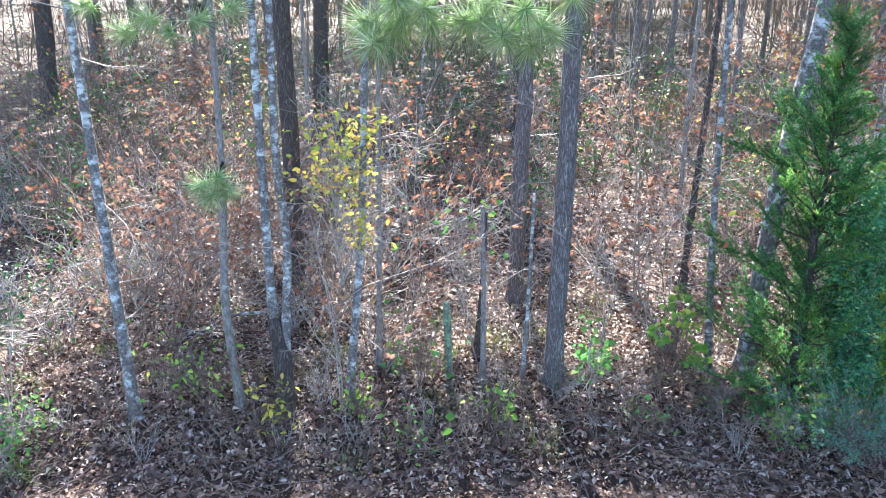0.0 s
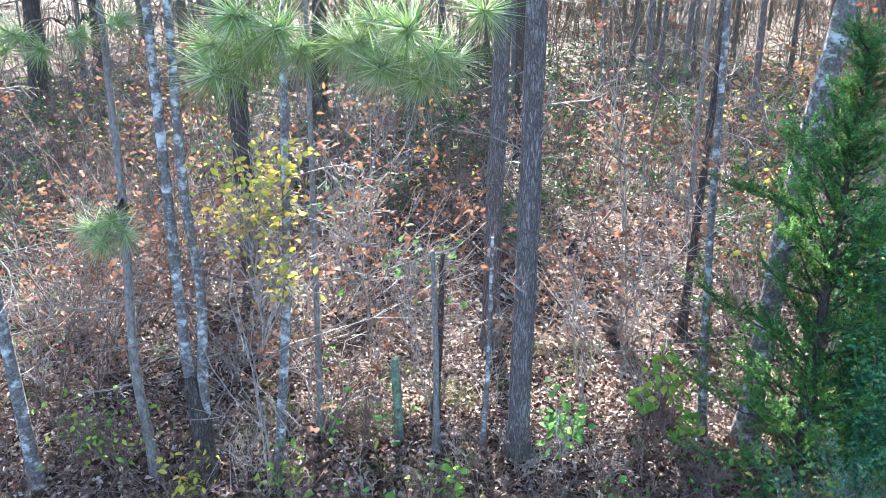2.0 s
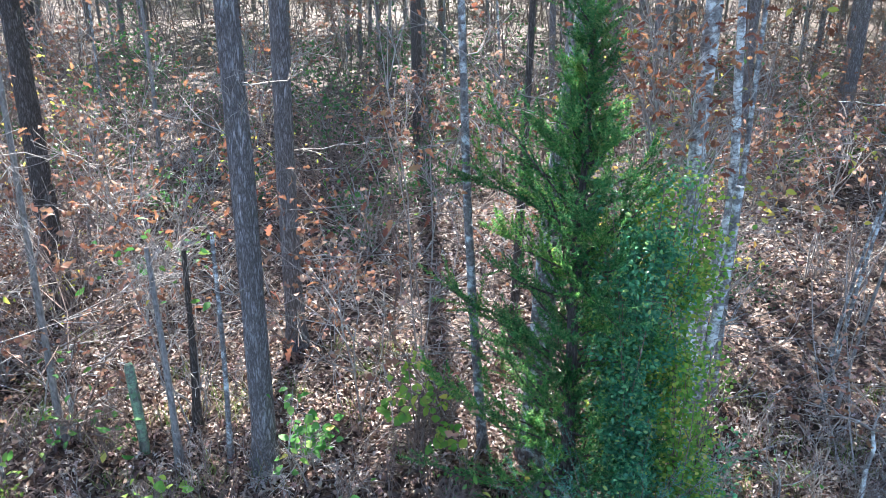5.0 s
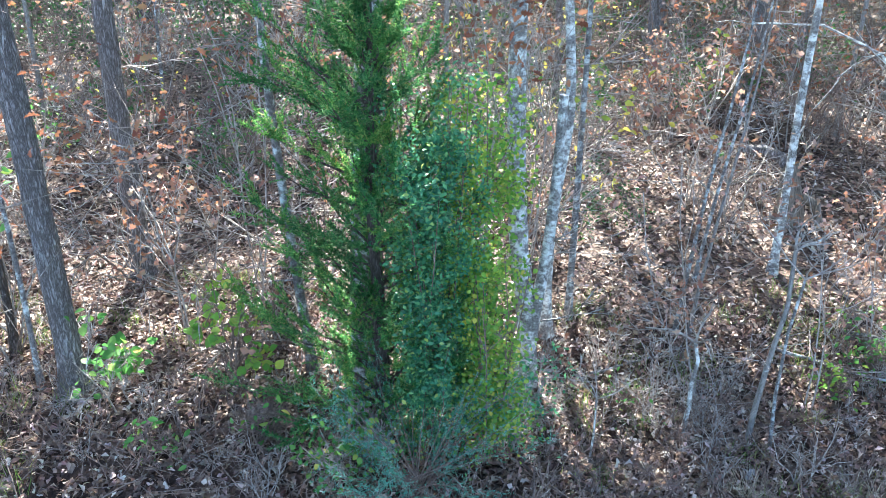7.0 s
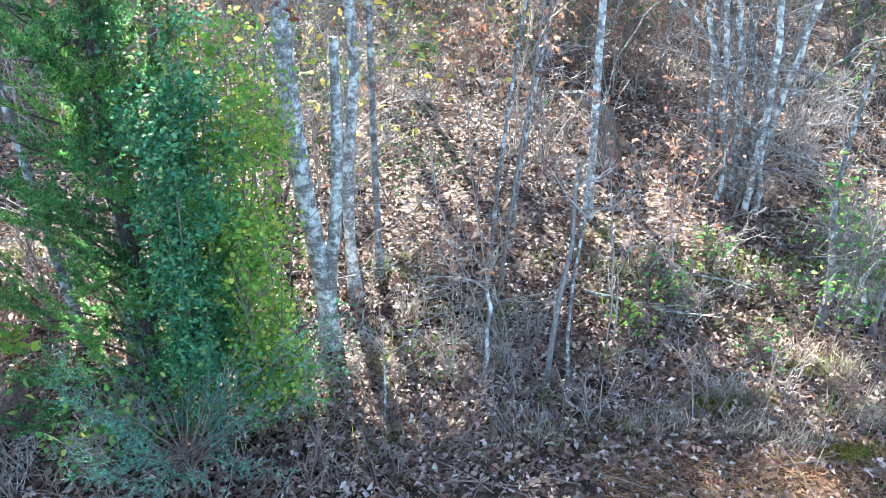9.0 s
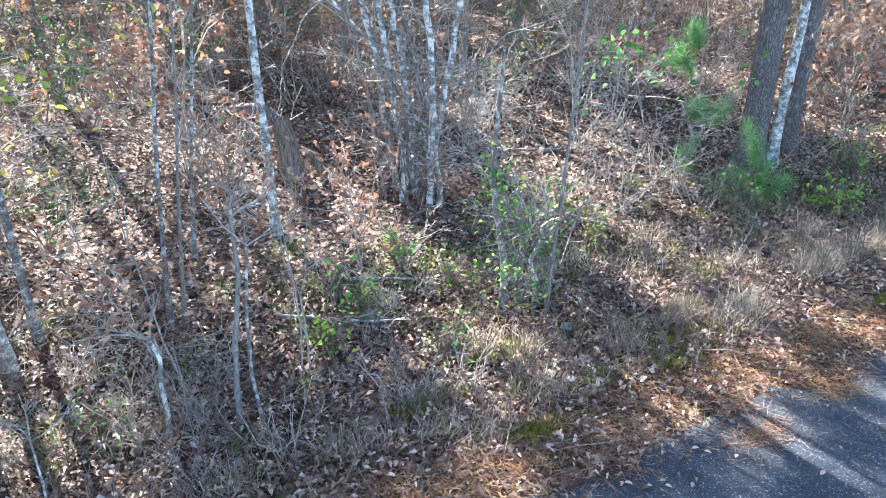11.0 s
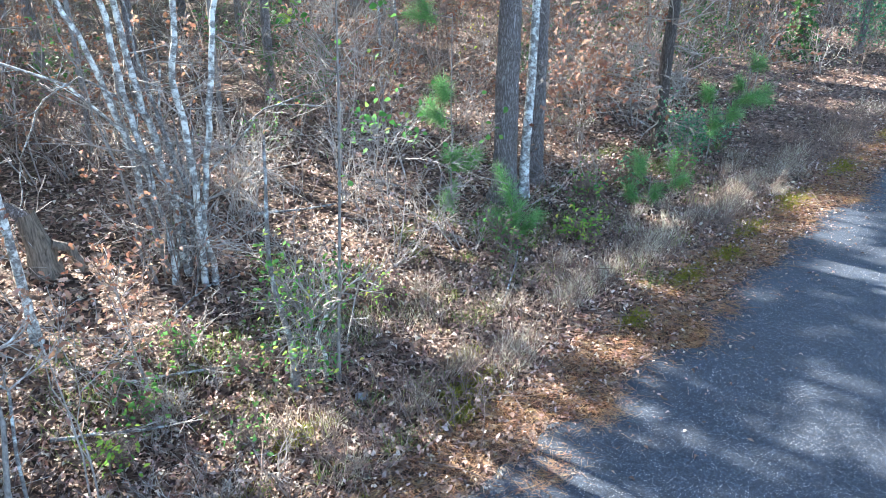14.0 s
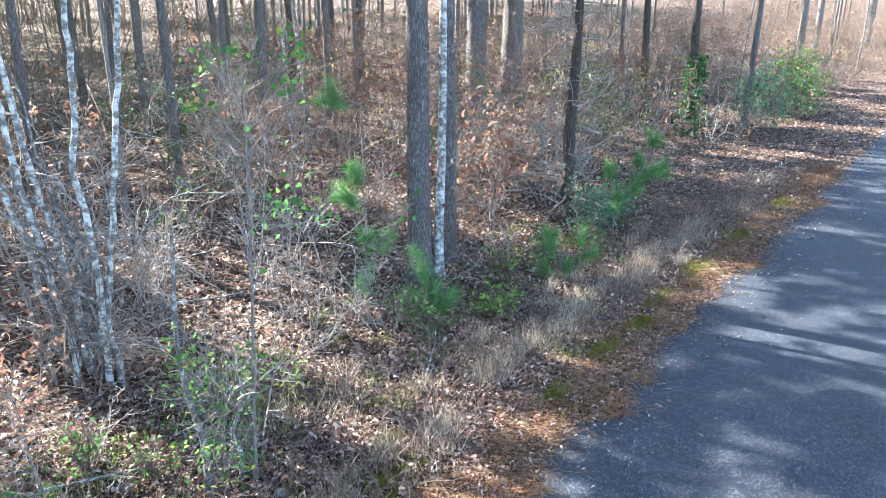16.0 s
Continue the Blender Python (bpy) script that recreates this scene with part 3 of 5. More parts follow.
tree(8.87, 11.29, 0.056, [(0.8, 0.0, 0), (2.1, -0.04, 0), (2.8, -0.04, 0)], 8.0, BARK_WHITE, "slim tree with white lichen on its upper trunk", BARE_TOP, 6)
tree(7.3, 10.06, 0.026, [(1.8, 0.13, -0.05), (3.1, 0.29, -0.1)], 4.5, BARK_LICHEN, "thin pale stem leaning over the leaves", BARE_TOP, 3, name="sapling", category="sapling")
tree(7.44, 10.02, 0.022, [(1.5, 0.14, -0.05), (2.6, 0.28, -0.1)], 4.0, BARK_GREY, "thin grey stem beside a pale one", None, 4, name="sapling", category="sapling")
tree(7.81, 11.11, 0.025, [(1.5, 0.18, 0), (2.4, 0.32, -0.05)], 4.5, BARK_LICHEN, "thin leaning sapling with lichen patches", None, 4, name="sapling", category="sapling")
tree(16.16, 10.3, 0.2, [(1.8, 0.0, 0), (3.4, 0.01, 0)], 17.0, BARK_PINE, "large pine with deeply furrowed grey bark", PINE_WIDE, 8, sides=24, name="pine", dead_len=0.9)
tree(17.19, 10.45, 0.155, [(1.9, 0.0, 0), (3.3, -0.03, 0)], 16.0, BARK_PINE, "pine standing close behind a larger one", PINE_TALL, 5, sides=18, name="pine")
tree(16.44, 10.1, 0.085, [(0.9, 0.0, 0), (1.8, 0.08, 0), (3.3, 0.12, 0)], 9.0, BARK_WHITE, "grey tree spotted white with lichen beside a pine", OAK_TOP, 6, sides=14)
tree(20.42, 9.77, 0.14, [(1.6, -0.02, 0.02), (3.1, 0.06, 0)], 7.0, BARK_DARK, "dying cedar with bare grey side branches", BARE_TOP, 44, 0.4, dead_len=1.1, dead_r=0.019)
tree(26.1, 23.86, 0.14, [(3.5, 0.0, 0)], 17.0, BARK_DARK, "dark pine trunk deep in the woods", PINE_TALL, 1, name="pine")
tree(35.66, 31.3, 0.3, [(3.5, 0.0, 0)], 19.0, BARK_DARK, "dark pine trunk deep in the woods", PINE_TALL, 0, name="pine")
tree(32.17, 26.12, 0.2, [(3.5, 0.0, 0)], 18.0, BARK_DARK, "dark pine trunk deep in the woods", PINE_TALL, 0, name="pine")
tree(28.2, 17.3, 0.36, [(3.5, -0.03, 0)], 18.0, BARK_PINE, "stout pine wrapped in dark vines", PINE_WIDE, 2, name="pine", sides=16)
tree(31.5, 18.0, 0.42, [(3.5, 0.1, 0)], 18.0, BARK_PINE, "stout dark pine with grey bark", PINE_WIDE, 2, name="pine", sides=16)
tree(34.25, 13.86, 0.15, [(3.4, -0.1, 0.1)], 12.0, BARK_DARK, "brown trunk beside the road", PINE_MID, 5)
vine_tree = tree(31.28, 11.02, 0.15, [(3.2, -0.1, 0.1)], 12.0, BARK_DARK, "trunk overgrown with green ivy", PINE_MID, 6)
tree(50.8, 12.3, 0.2, [(3.5, 0.1, 0)], 12.0, BARK_GREY, "grey trunk beside the far road", BARE_TOP, 2)
tree(57.0, 12.8, 0.2, [(3.5, 0.1, 0)], 12.0, BARK_GREY, "grey trunk beside the far road", BARE_TOP, 2)
tree(75.5, 12.9, 0.35, [(3.5, 0.1, 0)], 14.0, BARK_LICHEN, "pale trunk in full sun beside the road", BARE_TOP, 0)
tree(80.5, 11.5, 0.3, [(3.5, 0.1, 0)], 14.0, BARK_LICHEN, "pale trunk in full sun beside the road", BARE_TOP, 0)
tree(-12.1, 23.86, 0.28, [(3.5, 0.3, 0)], 18.0, BARK_DARK, "dark pine trunk deep in the woods", PINE_TALL, 1, name="pine")
tree(-14.0, 32.0, 0.28, [(3.5, 0.2, 0)], 18.0, BARK_DARK, "dark pine trunk deep in the woods", PINE_TALL, 0, name="pine")
tree(-3.9, 24.87, 0.25, [(3.5, 0.15, 0)], 18.0, BARK_DARK, "dark pine trunk deep in the woods", PINE_TALL, 0, name="pine")
tree(1.91, 19.65, 0.13, [(3.0, -0.04, 0)], 16.0, BARK_DARK, "thin dark pine trunk deep in the woods", PINE_TALL, 1, name="pine")


def stub_tree():
    """Two stems that rise from an old hollow stub."""
    x, y = -1.78, 7.69
    t = thing("twin_stem_tree", x, y, gz(x, y), "tree with two lichened stems rising from a hollow broken stub", "tree")
    s = Soup()
    line = np.array([[0, 0, -0.2], [0, 0, 0], [-0.01, 0, 0.3], [0, 0, 0.6], [-0.02, 0, 0.85], [-0.05, 0, 1.02]])
    tube(s, line, [0.14, 0.13, 0.105, 0.1, 0.095, 0.085], 14, 0.08, cap=False)
    part("stub", s, BARK_DARK, t, "dark broken stub with a hollow top")
    s = Soup()
    tube(s, np.array([[-0.05, 0, 1.02], [-0.06, -0.01, 1.12], [-0.05, -0.01, 1.15]]), [0.085, 0.05, 0.01], 14, 0.25)
    part("jagged_rim", s, BARK_DARK, t)
    for pts, r in (([(0, 0.02, 0.6), (-0.09, 0.03, 1.1), (-0.07, 0, 2.5), (-0.05, 0, 4.4), (0.0, 0, 7.5)], 0.055), ([(0.03, 0, 0.6), (0.07, -0.02, 1.2), (0.16, 0, 2.1), (0.07, 0, 2.75), (0.12, 0, 4.4), (0.2, 0.1, 7.5)], 0.052)):
        s = Soup()
        p = np.array(pts)
        zz = np.arange(0.6, 7.5, 0.25)
        line = np.stack([np.interp(zz, p[:, 2], p[:, k]) for k in range(3)], 1)
        for _ in range(2):
            line[1:-1, :2] = (line[:-2, :2] + 2 * line[1:-1, :2] + line[2:, :2]) / 4
        tube(s, line, np.linspace(r, r * 0.4, len(line)), 10, 0.08)
        part("stem", s, BARK_LICHEN, t)
    s = Soup()
    tube(s, wander((0.1, 0, 2.2), (0.5, -0.2, 0.9), 0.25, 3, 0.1), [0.025, 0.022, 0.02, 0.016], 7)
    part("broken_branch", s, BARK_LICHEN, t)
    for k, me in enumerate(crown_for(BARE_TOP)):
        c = new(("limbs", "foliage")[k], me)
        c.parent = t


def birch_pair():
    """The pale tree that forks low, one fork snapped off."""
    x, y = 5.5, 9.2
    t = thing("forked_tree", x, y, gz(x, y), "pale lichened tree forked low, one fork snapped off", "tree")
    for name, p, r, tip, bark in (("stem", [(0, 0, -0.2), (0.0, 0, 0.3), (-0.03, 0, 0.9), (-0.15, 0, 1.7), (-0.19, 0, 2.5), (-0.22, 0, 3.3), (-0.2, 0, 9.0)], 0.105, 0.45, BARK_WHITE),
                                  ("snapped_stem", [(0.02, -0.02, 0.45), (0.06, -0.02, 0.9), (0.15, 0, 1.5), (0.2, 0, 2.2), (0.22, 0, 3.15)], 0.068, 0.6, BARK_WHITE)):
        p = np.array(p)
        zz = np.arange(p[0, 2], p[-1, 2] + 0.01, 0.22)
        line = np.stack([np.interp(zz, p[:, 2], p[:, k]) for k in range(3)], 1)
        for _ in range(2):
            line[1:-1, :2] = (line[:-2, :2] + 2 * line[1:-1, :2] + line[2:, :2]) / 4
        s = Soup()
        tube(s, line, r * np.linspace(1, tip, len(line)) * (1 + 0.3 * np.exp(-np.clip(line[:, 2], 0, None) / 0.15)), 14, 0.07)
        part(name, s, bark, t)
    for p, way, ln in (((0.1, 0, 0.75), (0.9, -0.1, 0.25), 0.7), ((0.16, 0, 1.6), (0.6, -0.3, 0.8), 0.4), ((-0.17, 0, 2.4), (-0.8, 0, 0.7), 0.8)):
        s, ends = Soup(), []
        twigs(s, p, way, ln, 0.012, 2, ends, 0.2, 3)
        part("branch", s, BARK_LICHEN, t)
    for k, me in enumerate(crown_for(OAK_TOP)):
        c = new(("limbs", "foliage")[k], me)
        c.parent = t


def stem_clump():
    """Many stems from one old root."""
    x, y = 10.85, 11.4
    t = thing("stem_clump", x, y, gz(x, y), "clump of many slender lichened stems from one root", "tree")
    side = np.array([0.68, -0.73])
    for k in range(20):
        thick = k % 4 == 1
        a = -0.48 + 0.96 * ((k * 7) % 20) / 19
        b = rng.uniform(-0.2, 0.2)
        lean = a * 0.42 - 0.16 + rng.normal(0, 0.09)
        base = side * a * 0.8 + np.array([side[1], -side[0]]) * b
        h = rng.uniform(5.5, 7.5) if thick else rng.choice([1.3, 2.2, 3.4, 4.6]) * rng.uniform(0.8, 1.2)
        zz = np.arange(-0.15, h, 0.22)
        off = side[None] * (lean * (np.clip(zz, 0, None) / 2.6) ** 1.4)[:, None] + np.cumsum(np.cumsum(rng.normal(0, 0.012, (len(zz), 2)), 0), 0) * 0.3 + np.cumsum(rng.normal(0, 0.022, (len(zz), 2)), 0)
        line = np.concatenate([base + off, zz[:, None]], 1)
        r = rng.uniform(0.04, 0.052) if thick else rng.uniform(0.012, 0.03)
        s = Soup()
        tube(s, line, np.linspace(r, r * (0.6 if thick else 0.35), len(line)), 9, 0.1)
        part("stem", s, BARK_WHITE if thick else (BARK_LICHEN, BARK_GREY)[k % 3 == 0], t)
        for _ in range(3):
            s, ends = Soup(), []
            i = rng.randint(3, min(16, len(line)))
            aa = rng.choice([-1, 1]) * rng.uniform(0.5, 1)
            twigs(s, line[i], (side[0] * aa, side[1] * aa - 0.2, rng.uniform(0.0, 0.8)), rng.uniform(0.4, 1.2), 0.011, 2, ends, 0.45, 3)
            part("side_branch", s, TWIG_GREY, t)
    for pts, r, bark in (([(0.25, -0.25, 0.9), (0, 0, 1.25), (-0.35, 0.3, 2.0), (-0.75, 0.7, 2.6), (-1.3, 1.2, 2.9), (-2.0, 1.9, 2.85)], 0.024, BARK_WHITE), ([(-0.1, 0.1, 2.2), (-0.6, 0.5, 2.7), (-1.0, 0.85, 2.4), (-1.25, 1.1, 1.7), (-1.3, 1.15, 1.2)], 0.014, BARK_LICHEN), ([(0.1, -0.1, 1.2), (0.5, -0.45, 1.7), (0.9, -0.8, 2.3), (1.5, -1.35, 2.5)], 0.016, BARK_LICHEN)):
        s, ends, p = Soup(), [], np.array(pts)
        q = np.linspace(0, len(p) - 1, 16)
        line = np.stack([np.interp(q, np.arange(len(p)), p[:, c]) for c in range(3)], 1) + np.cumsum(rng.normal(0, 0.012, (16, 3)), 0)
        tube(s, line, np.linspace(r, r * 0.5, 16), 6, 0.08)
        for i in (5, 8, 11, 15):
            twigs(s, line[i], (line[i] - line[i - 1]) * 5 + rng.normal(0, 0.5, 3), rng.uniform(0.3, 0.8), 0.008, 1, ends, 0.3, 3)
        part("arching_branch", s, bark, t)


stub_tree()
birch_pair()
stem_clump()


# ---- pine boughs and young pines ----
def bough(parent, start, tips):
    """A limb of a pine with needle tufts at its shoots; places in the parent's space."""
    limb = Soup()
    ctr = np.mean(np.array(tips), 0)
    hub = np.array(start) * 0.25 + ctr * 0.75 + np.array([0, 0.1, 0.15])
    n = np.linspace(0, 1, 7)[:, None]
    line = np.array(start) * (1 - n) + hub * n
    line[1:-1] += rng.normal(0, 0.03, (5, 3))
    tube(limb, line, np.linspace(0.025, 0.008, 7), 7)
    ob = part("limb", limb, BARK_DARK, parent)
    for p in tips:
        p = np.array(p)
        d = p - hub
        s = Soup()
        tube(s, np.array([hub, hub + d * 0.5 + rng.normal(0, 0.02, 3), p]), [0.006, 0.005, 0.004], 5)
        part("shoot", s, TWIG_BROWN, ob)
        part("needle_tuft", needle_tuft(p, d / np.linalg.norm(d) + np.array([0, 0, 0.5]), rng.uniform(0.24, 0.31), 165), NEEDLE_SUNLIT, ob)


PA = np.array([1.3, 8.12, gz(1.3, 8.12)])
bough(pine_a, (0, 0, 6.2), [np.array(p) - PA for p in ((-0.46, 5.03, 4.58), (-0.26, 5.08, 4.74), (-0.08, 5.25, 4.66), (-0.35, 5.2, 4.64), (-0.52, 5.2, 4.7), (-0.12, 4.95, 4.8), (-0.3, 4.9, 4.86))])
bough(pine_a, (0, 0, 6.0), [np.array(p) - PA for p in ((0.44, 5.09, 4.64), (0.62, 5.05, 4.68), (0.55, 5.06, 4.56), (0.36, 4.95, 4.62), (0.23, 5.11, 4.72), (0.7, 5.15, 4.62), (0.5, 4.9, 4.8), (0.3, 5.2, 4.82), (0.12, 5.25, 4.7))])
bough(pine_a, (0, 0, 5.8), [np.array(p) - PA for p in ((0.85, 5.3, 4.86),)])
YP = np.array([-2.3, 7.72, gz(-2.3, 7.72)])
bough(young_pine, (0.03, 0, 2.75), [np.array(p) - YP for p in ((-2.22, 7.35, 3.1), (-2.38, 7.28, 3.04), (-2.1, 7.36, 2.98), (-2.26, 7.2, 2.94))])
bough(young_pine, (0.05, 0, 4.3), [np.array(p) - YP for p in ((-2.2, 7.3, 4.6), (-2.62, 7.07, 4.62), (-2.9, 7.2, 4.5), (-2.45, 7.1, 4.5))])
bough(young_pine, (0.05, 0, 4.5), [np.array(p) - YP for p in ((-1.9, 7.4, 4.7), (-3.1, 6.9, 4.75))])


def pine_sapling(x, y, h, tips, label):
    t = thing("pine_sapling", x, y, gz(x, y), label, "pine sapling", "young pines by the road")
    s = Soup()
    zz = np.linspace(-0.05, h, 8)
    tube(s, np.stack([rng.normal(0, 0.01, 8), rng.normal(0, 0.01, 8), zz], 1), np.linspace(0.018, 0.006, 8), 6)
    part("stem", s, BARK_GREY, t)
    for p in tips:
        p = np.array(p) - np.array([x, y, gz(x, y)])
        s = Soup()
        st = np.array([0, 0, min(h, max(0.05, p[2] - 0.15))])
        tube(s, np.array([st, (st + p) / 2 + [0, 0, -0.02], p]), [0.009, 0.008, 0.005], 5)
        b = part("branch", s, BARK_GREY, t)
        for k in range(3):
            o = rng.normal(0, 0.11, 3) * (k > 0)
            part("needle_tuft", needle_tuft(p + o, p - st + o * 3 + np.array([0, 0, 0.3]), rng.uniform(0.24, 0.3), 150, NEEDLES, 1.2), NEEDLE_SAPLING, b)


pine_sapling(14.9, 10.35, 3.2, [(14.55, 10.65, 3.33), (14.76, 10.46, 2.24), (14.7, 10.52, 1.85), (14.93, 10.27, 1.2), (15.13, 10.04, 1.15), (14.85, 10.37, 0.5)], "slender pine sapling with drooping green needle tufts")
pine_sapling(15.1, 9.3, 0.9, [(15.08, 9.36, 0.85), (15.3, 9.07, 0.3), (14.98, 9.48, 0.4), (15.15, 9.2, 0.55)], "small bright green pine seedling beside a big pine")
pine_sapling(20.4, 8.7, 1.4, [(20.32, 8.89, 1.5), (20.57, 8.12, 1.42), (20.53, 8.27, 1.14), (20.4, 8.6, 0.9)], "young pine with soft green needles by the road verge")
pine_sapling(17.65, 8.4, 0.6, [(17.59, 8.63, 0.64), (17.9, 7.95, 0.6), (17.73, 8.33, 0.35), (17.53, 8.75, 0.3)], "low pine seedling in the roadside brush")
pine_sapling(23.0, 9.2, 1.6, [(23.1, 9.0, 1.6), (22.8, 9.3, 1.2), (23.3, 8.8, 0.9)], "young pine with soft green needles by the road verge")


# ---- evergreens beside the road ----
def plume(soup, base, way, length, blades, width=1.0, flat=0.5):
    """A feathery shoot of scale leaves."""
    way = way / np.linalg.norm(way)
    s = rng.uniform(0.05, 1.0, blades)
    pos = base + way * (s * length)[:, None]
    d = rng.normal(0, 1, (blades, 3)) * flat + way * rng.uniform(0.6, 1.2, (blades, 1))
    scatter(soup, FEATHER, aims(d), length * rng.uniform(0.28, 0.5, blades) * width, pos)


def cedar_foliage():
    """Cedar sprays: each bough with a tint of its own."""
    m = leaf_material("cedar_foliage", [(0.0, (0.038, 0.15, 0.055)), (0.55, (0.11, 0.315, 0.11)), (0.92, (0.27, 0.48, 0.19)), (1.0, (0.38, 0.29, 0.15))], 0.55, 0.6)
    t = m.node_tree
    info = t.nodes.new("ShaderNodeObjectInfo")
    r = ramp(t, [(0.0, (0.55, 0.66, 0.62)), (0.5, (1.0, 1.0, 1.0)), (1.0, (1.45, 1.25, 0.85))])
    t.links.new(info.outputs["Random"], r.inputs["Fac"])
    base = t.nodes["Principled BSDF"].inputs["Base Color"]
    col = mix_rgb(t, 1.0, base.links[0].from_socket, r.outputs["Color"], "MULTIPLY")
    t.links.new(col, base)
    t.links.new(col, t.nodes["Translucent BSDF"].inputs["Color"])
    return m


LEAF_CEDAR = cedar_foliage()


def red_cedar(x, y, h):
    t = thing("red_cedar", x, y, gz(x, y), "ragged dark green red cedar with upswept feathery boughs", "cedar tree")
    s = Soup()
    zz = np.linspace(-0.1, h, 16)
    tube(s, np.stack([0.02 * np.sin(zz * 2), 0.02 * np.cos(zz * 1.7), zz], 1), np.linspace(0.075, 0.008, 16), 10, 0.08)
    part("trunk", s, BARK_DARK, t)
    n = 150
    for k in range(n):
        u = (k + rng.uniform(0, 1)) / n
        z = 0.08 + (h - 0.15) * u
        a = 2.4 * k + rng.normal(0, 0.35)
        shoulder = 0.62 * (1 - smooth_step(3.0, 3.7, z)) + 0.13 + 0.05 * (1 - smooth_step(0.3, 1.6, z))
        reach = float(shoulder) * (1.0 + 0.22 * math.cos(a - 3.0)) * rng.choice([0.45, 0.8, 1.05, 1.3])
        line = wander((0, 0, z), (math.cos(a), math.sin(a), rng.choice([0.0, 0.35, 0.8, 1.2])), reach * 1.1, 6, 0.24, -0.05)
        s = Soup()
        tube(s, line, np.linspace(0.013, 0.003, 7), 4, cap=False)
        b = part("bough", s, BARK_DARK, t)
        f = Soup()
        for q in np.concatenate([5.8 * rng.uniform(0.02, 1.0, 8 + int(11 * reach)) ** 0.8, [5.6, 5.9]]):
            i = int(q)
            c = line[i] + (line[i + 1] - line[i]) * (q - i)
            way = line[i + 1] - line[i]
            way = way / np.linalg.norm(way) * 0.9 + rng.normal(0, 0.45, 3) * np.array([1, 1, 0.6]) + np.array([0, 0, 0.35])
            ln = rng.uniform(0.16, 0.32) * (0.8 + 0.3 * reach)
            plume(f, c, way, ln, 84, 0.3, 1.0)
        part("foliage", f, LEAF_CEDAR, b)


def leafy_shrub(name, x, y, h, spread, stems, leaves, size, leaf_mat, wood, label, category, template=OVAL, clump=0.09, lean=(0, 0), low=0.1, heads=(), within=9.0, kids=5):
    """Stems with branchlets that carry small leaves."""
    t = thing(name, x, y, gz(x, y), label, category)
    ends = []
    for k in range(stems):
        s, e = Soup(), []
        a = rng.uniform(0, 2 * np.pi)
        w = spread / h * rng.uniform(0.2, 1.0)
        twigs(s, (rng.normal(0, 0.05), rng.normal(0, 0.05), -0.03), (math.cos(a) * w + lean[0], math.sin(a) * w + lean[1], 1), h * rng.uniform(0.7, 1.0), 0.012 if within > 8 else 0.009, 3 if within > 8 else 2, e, 0.2 if within > 8 else 0.08, kids, short=1.0 if within > 8 else 0.3)
        part("stem", s, wood, t)
        ends += [p for p, _ in e if p[2] > low and math.hypot(p[0], p[1]) < within]
    held = []
    for hx, hy, hz, hr in heads:
        s, e = Soup(), []
        c = np.array([hx - x, hy - y, hz - gz(x, y)])
        p0 = np.array([0, 0, max(0.1, c[2] - 0.7)])
        for _ in range(3):
            d = c - p0 + rng.normal(0, hr * 0.5, 3)
            twigs(s, p0, d, np.linalg.norm(d) * 1.05, 0.009, 2, e, 0.2, 4)
        part("branch", s, wood, t)
        q = c + rng.normal(0, 1, (60, 3)) * hr * 0.5
        held += list(q)
    e = np.array(held or ends)
    p = e[rng.randint(0, len(e), leaves)] + rng.normal(0, clump, (leaves, 3))
    if within < 8:
        n = int(leaves * 0.45)
        a, rr = rng.uniform(0, 2 * np.pi, n), within * np.sqrt(rng.uniform(0.1, 1.1, n))
        z = rng.uniform(0.08, h * 0.85, n)
        rr = rr * (0.72 + 0.25 * np.sin(3 * a + 1.3) + 0.3 * np.sin(4.3 * z + 2 * a) + 0.2 * np.sin(9 * z - 3 * a)) * (1.1 - 0.45 * z / h)
        p[:n] = np.stack([rr * np.cos(a), rr * np.sin(a), z], 1)
    f = Soup()
    scatter(f, template, turns(leaves, 0.8), rng.uniform(0.7, 1.3, leaves) * size, p)
    part("foliage", f, leaf_mat, t)
    return t


def juniper(x, y, h):
    t = thing("juniper_shrub", x, y, gz(x, y), "low blue-green juniper with pale stems", "juniper shrub")
    for k in range(40):
        a = rng.uniform(0, 2 * np.pi)
        line = wander((0, 0, rng.uniform(0, 0.3)), (math.cos(a), math.sin(a), rng.uniform(0.3, 1.6)), h * rng.uniform(0.5, 0.95), 5, 0.18)
        s = Soup()
        tube(s, line, np.linspace(0.006, 0.002, 6), 4, cap=False)
        b = part("stem", s, TWIG_BROWN, t)
        f = Soup()
        for _ in range(34):
            q = rng.uniform(0.25, 1.0) * 5
            i = min(int(q), 4)
            p = line[i] + (line[i + 1] - line[i]) * (q - i)
            plume(f, p, (line[i + 1] - line[i]) * 6 + rng.normal(0, 0.8, 3), rng.uniform(0.08, 0.17), 13, 0.42, 0.7)
        part("foliage", f, LEAF_JUNIPER, b)


red_cedar(4.08, 8.0, 4.5)
leafy_shrub("holly_shrub", 4.56, 7.8, 3.5, 0.4, 10, 15000, 0.044, LEAF_HOLLY, TWIG_BROWN, "tall evergreen holly shrub with small blue-green leaves", "shrub", OVAL, 0.07, within=0.46, kids=4)
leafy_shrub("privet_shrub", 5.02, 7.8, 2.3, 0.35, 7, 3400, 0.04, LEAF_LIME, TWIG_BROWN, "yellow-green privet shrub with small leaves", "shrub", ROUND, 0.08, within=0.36)
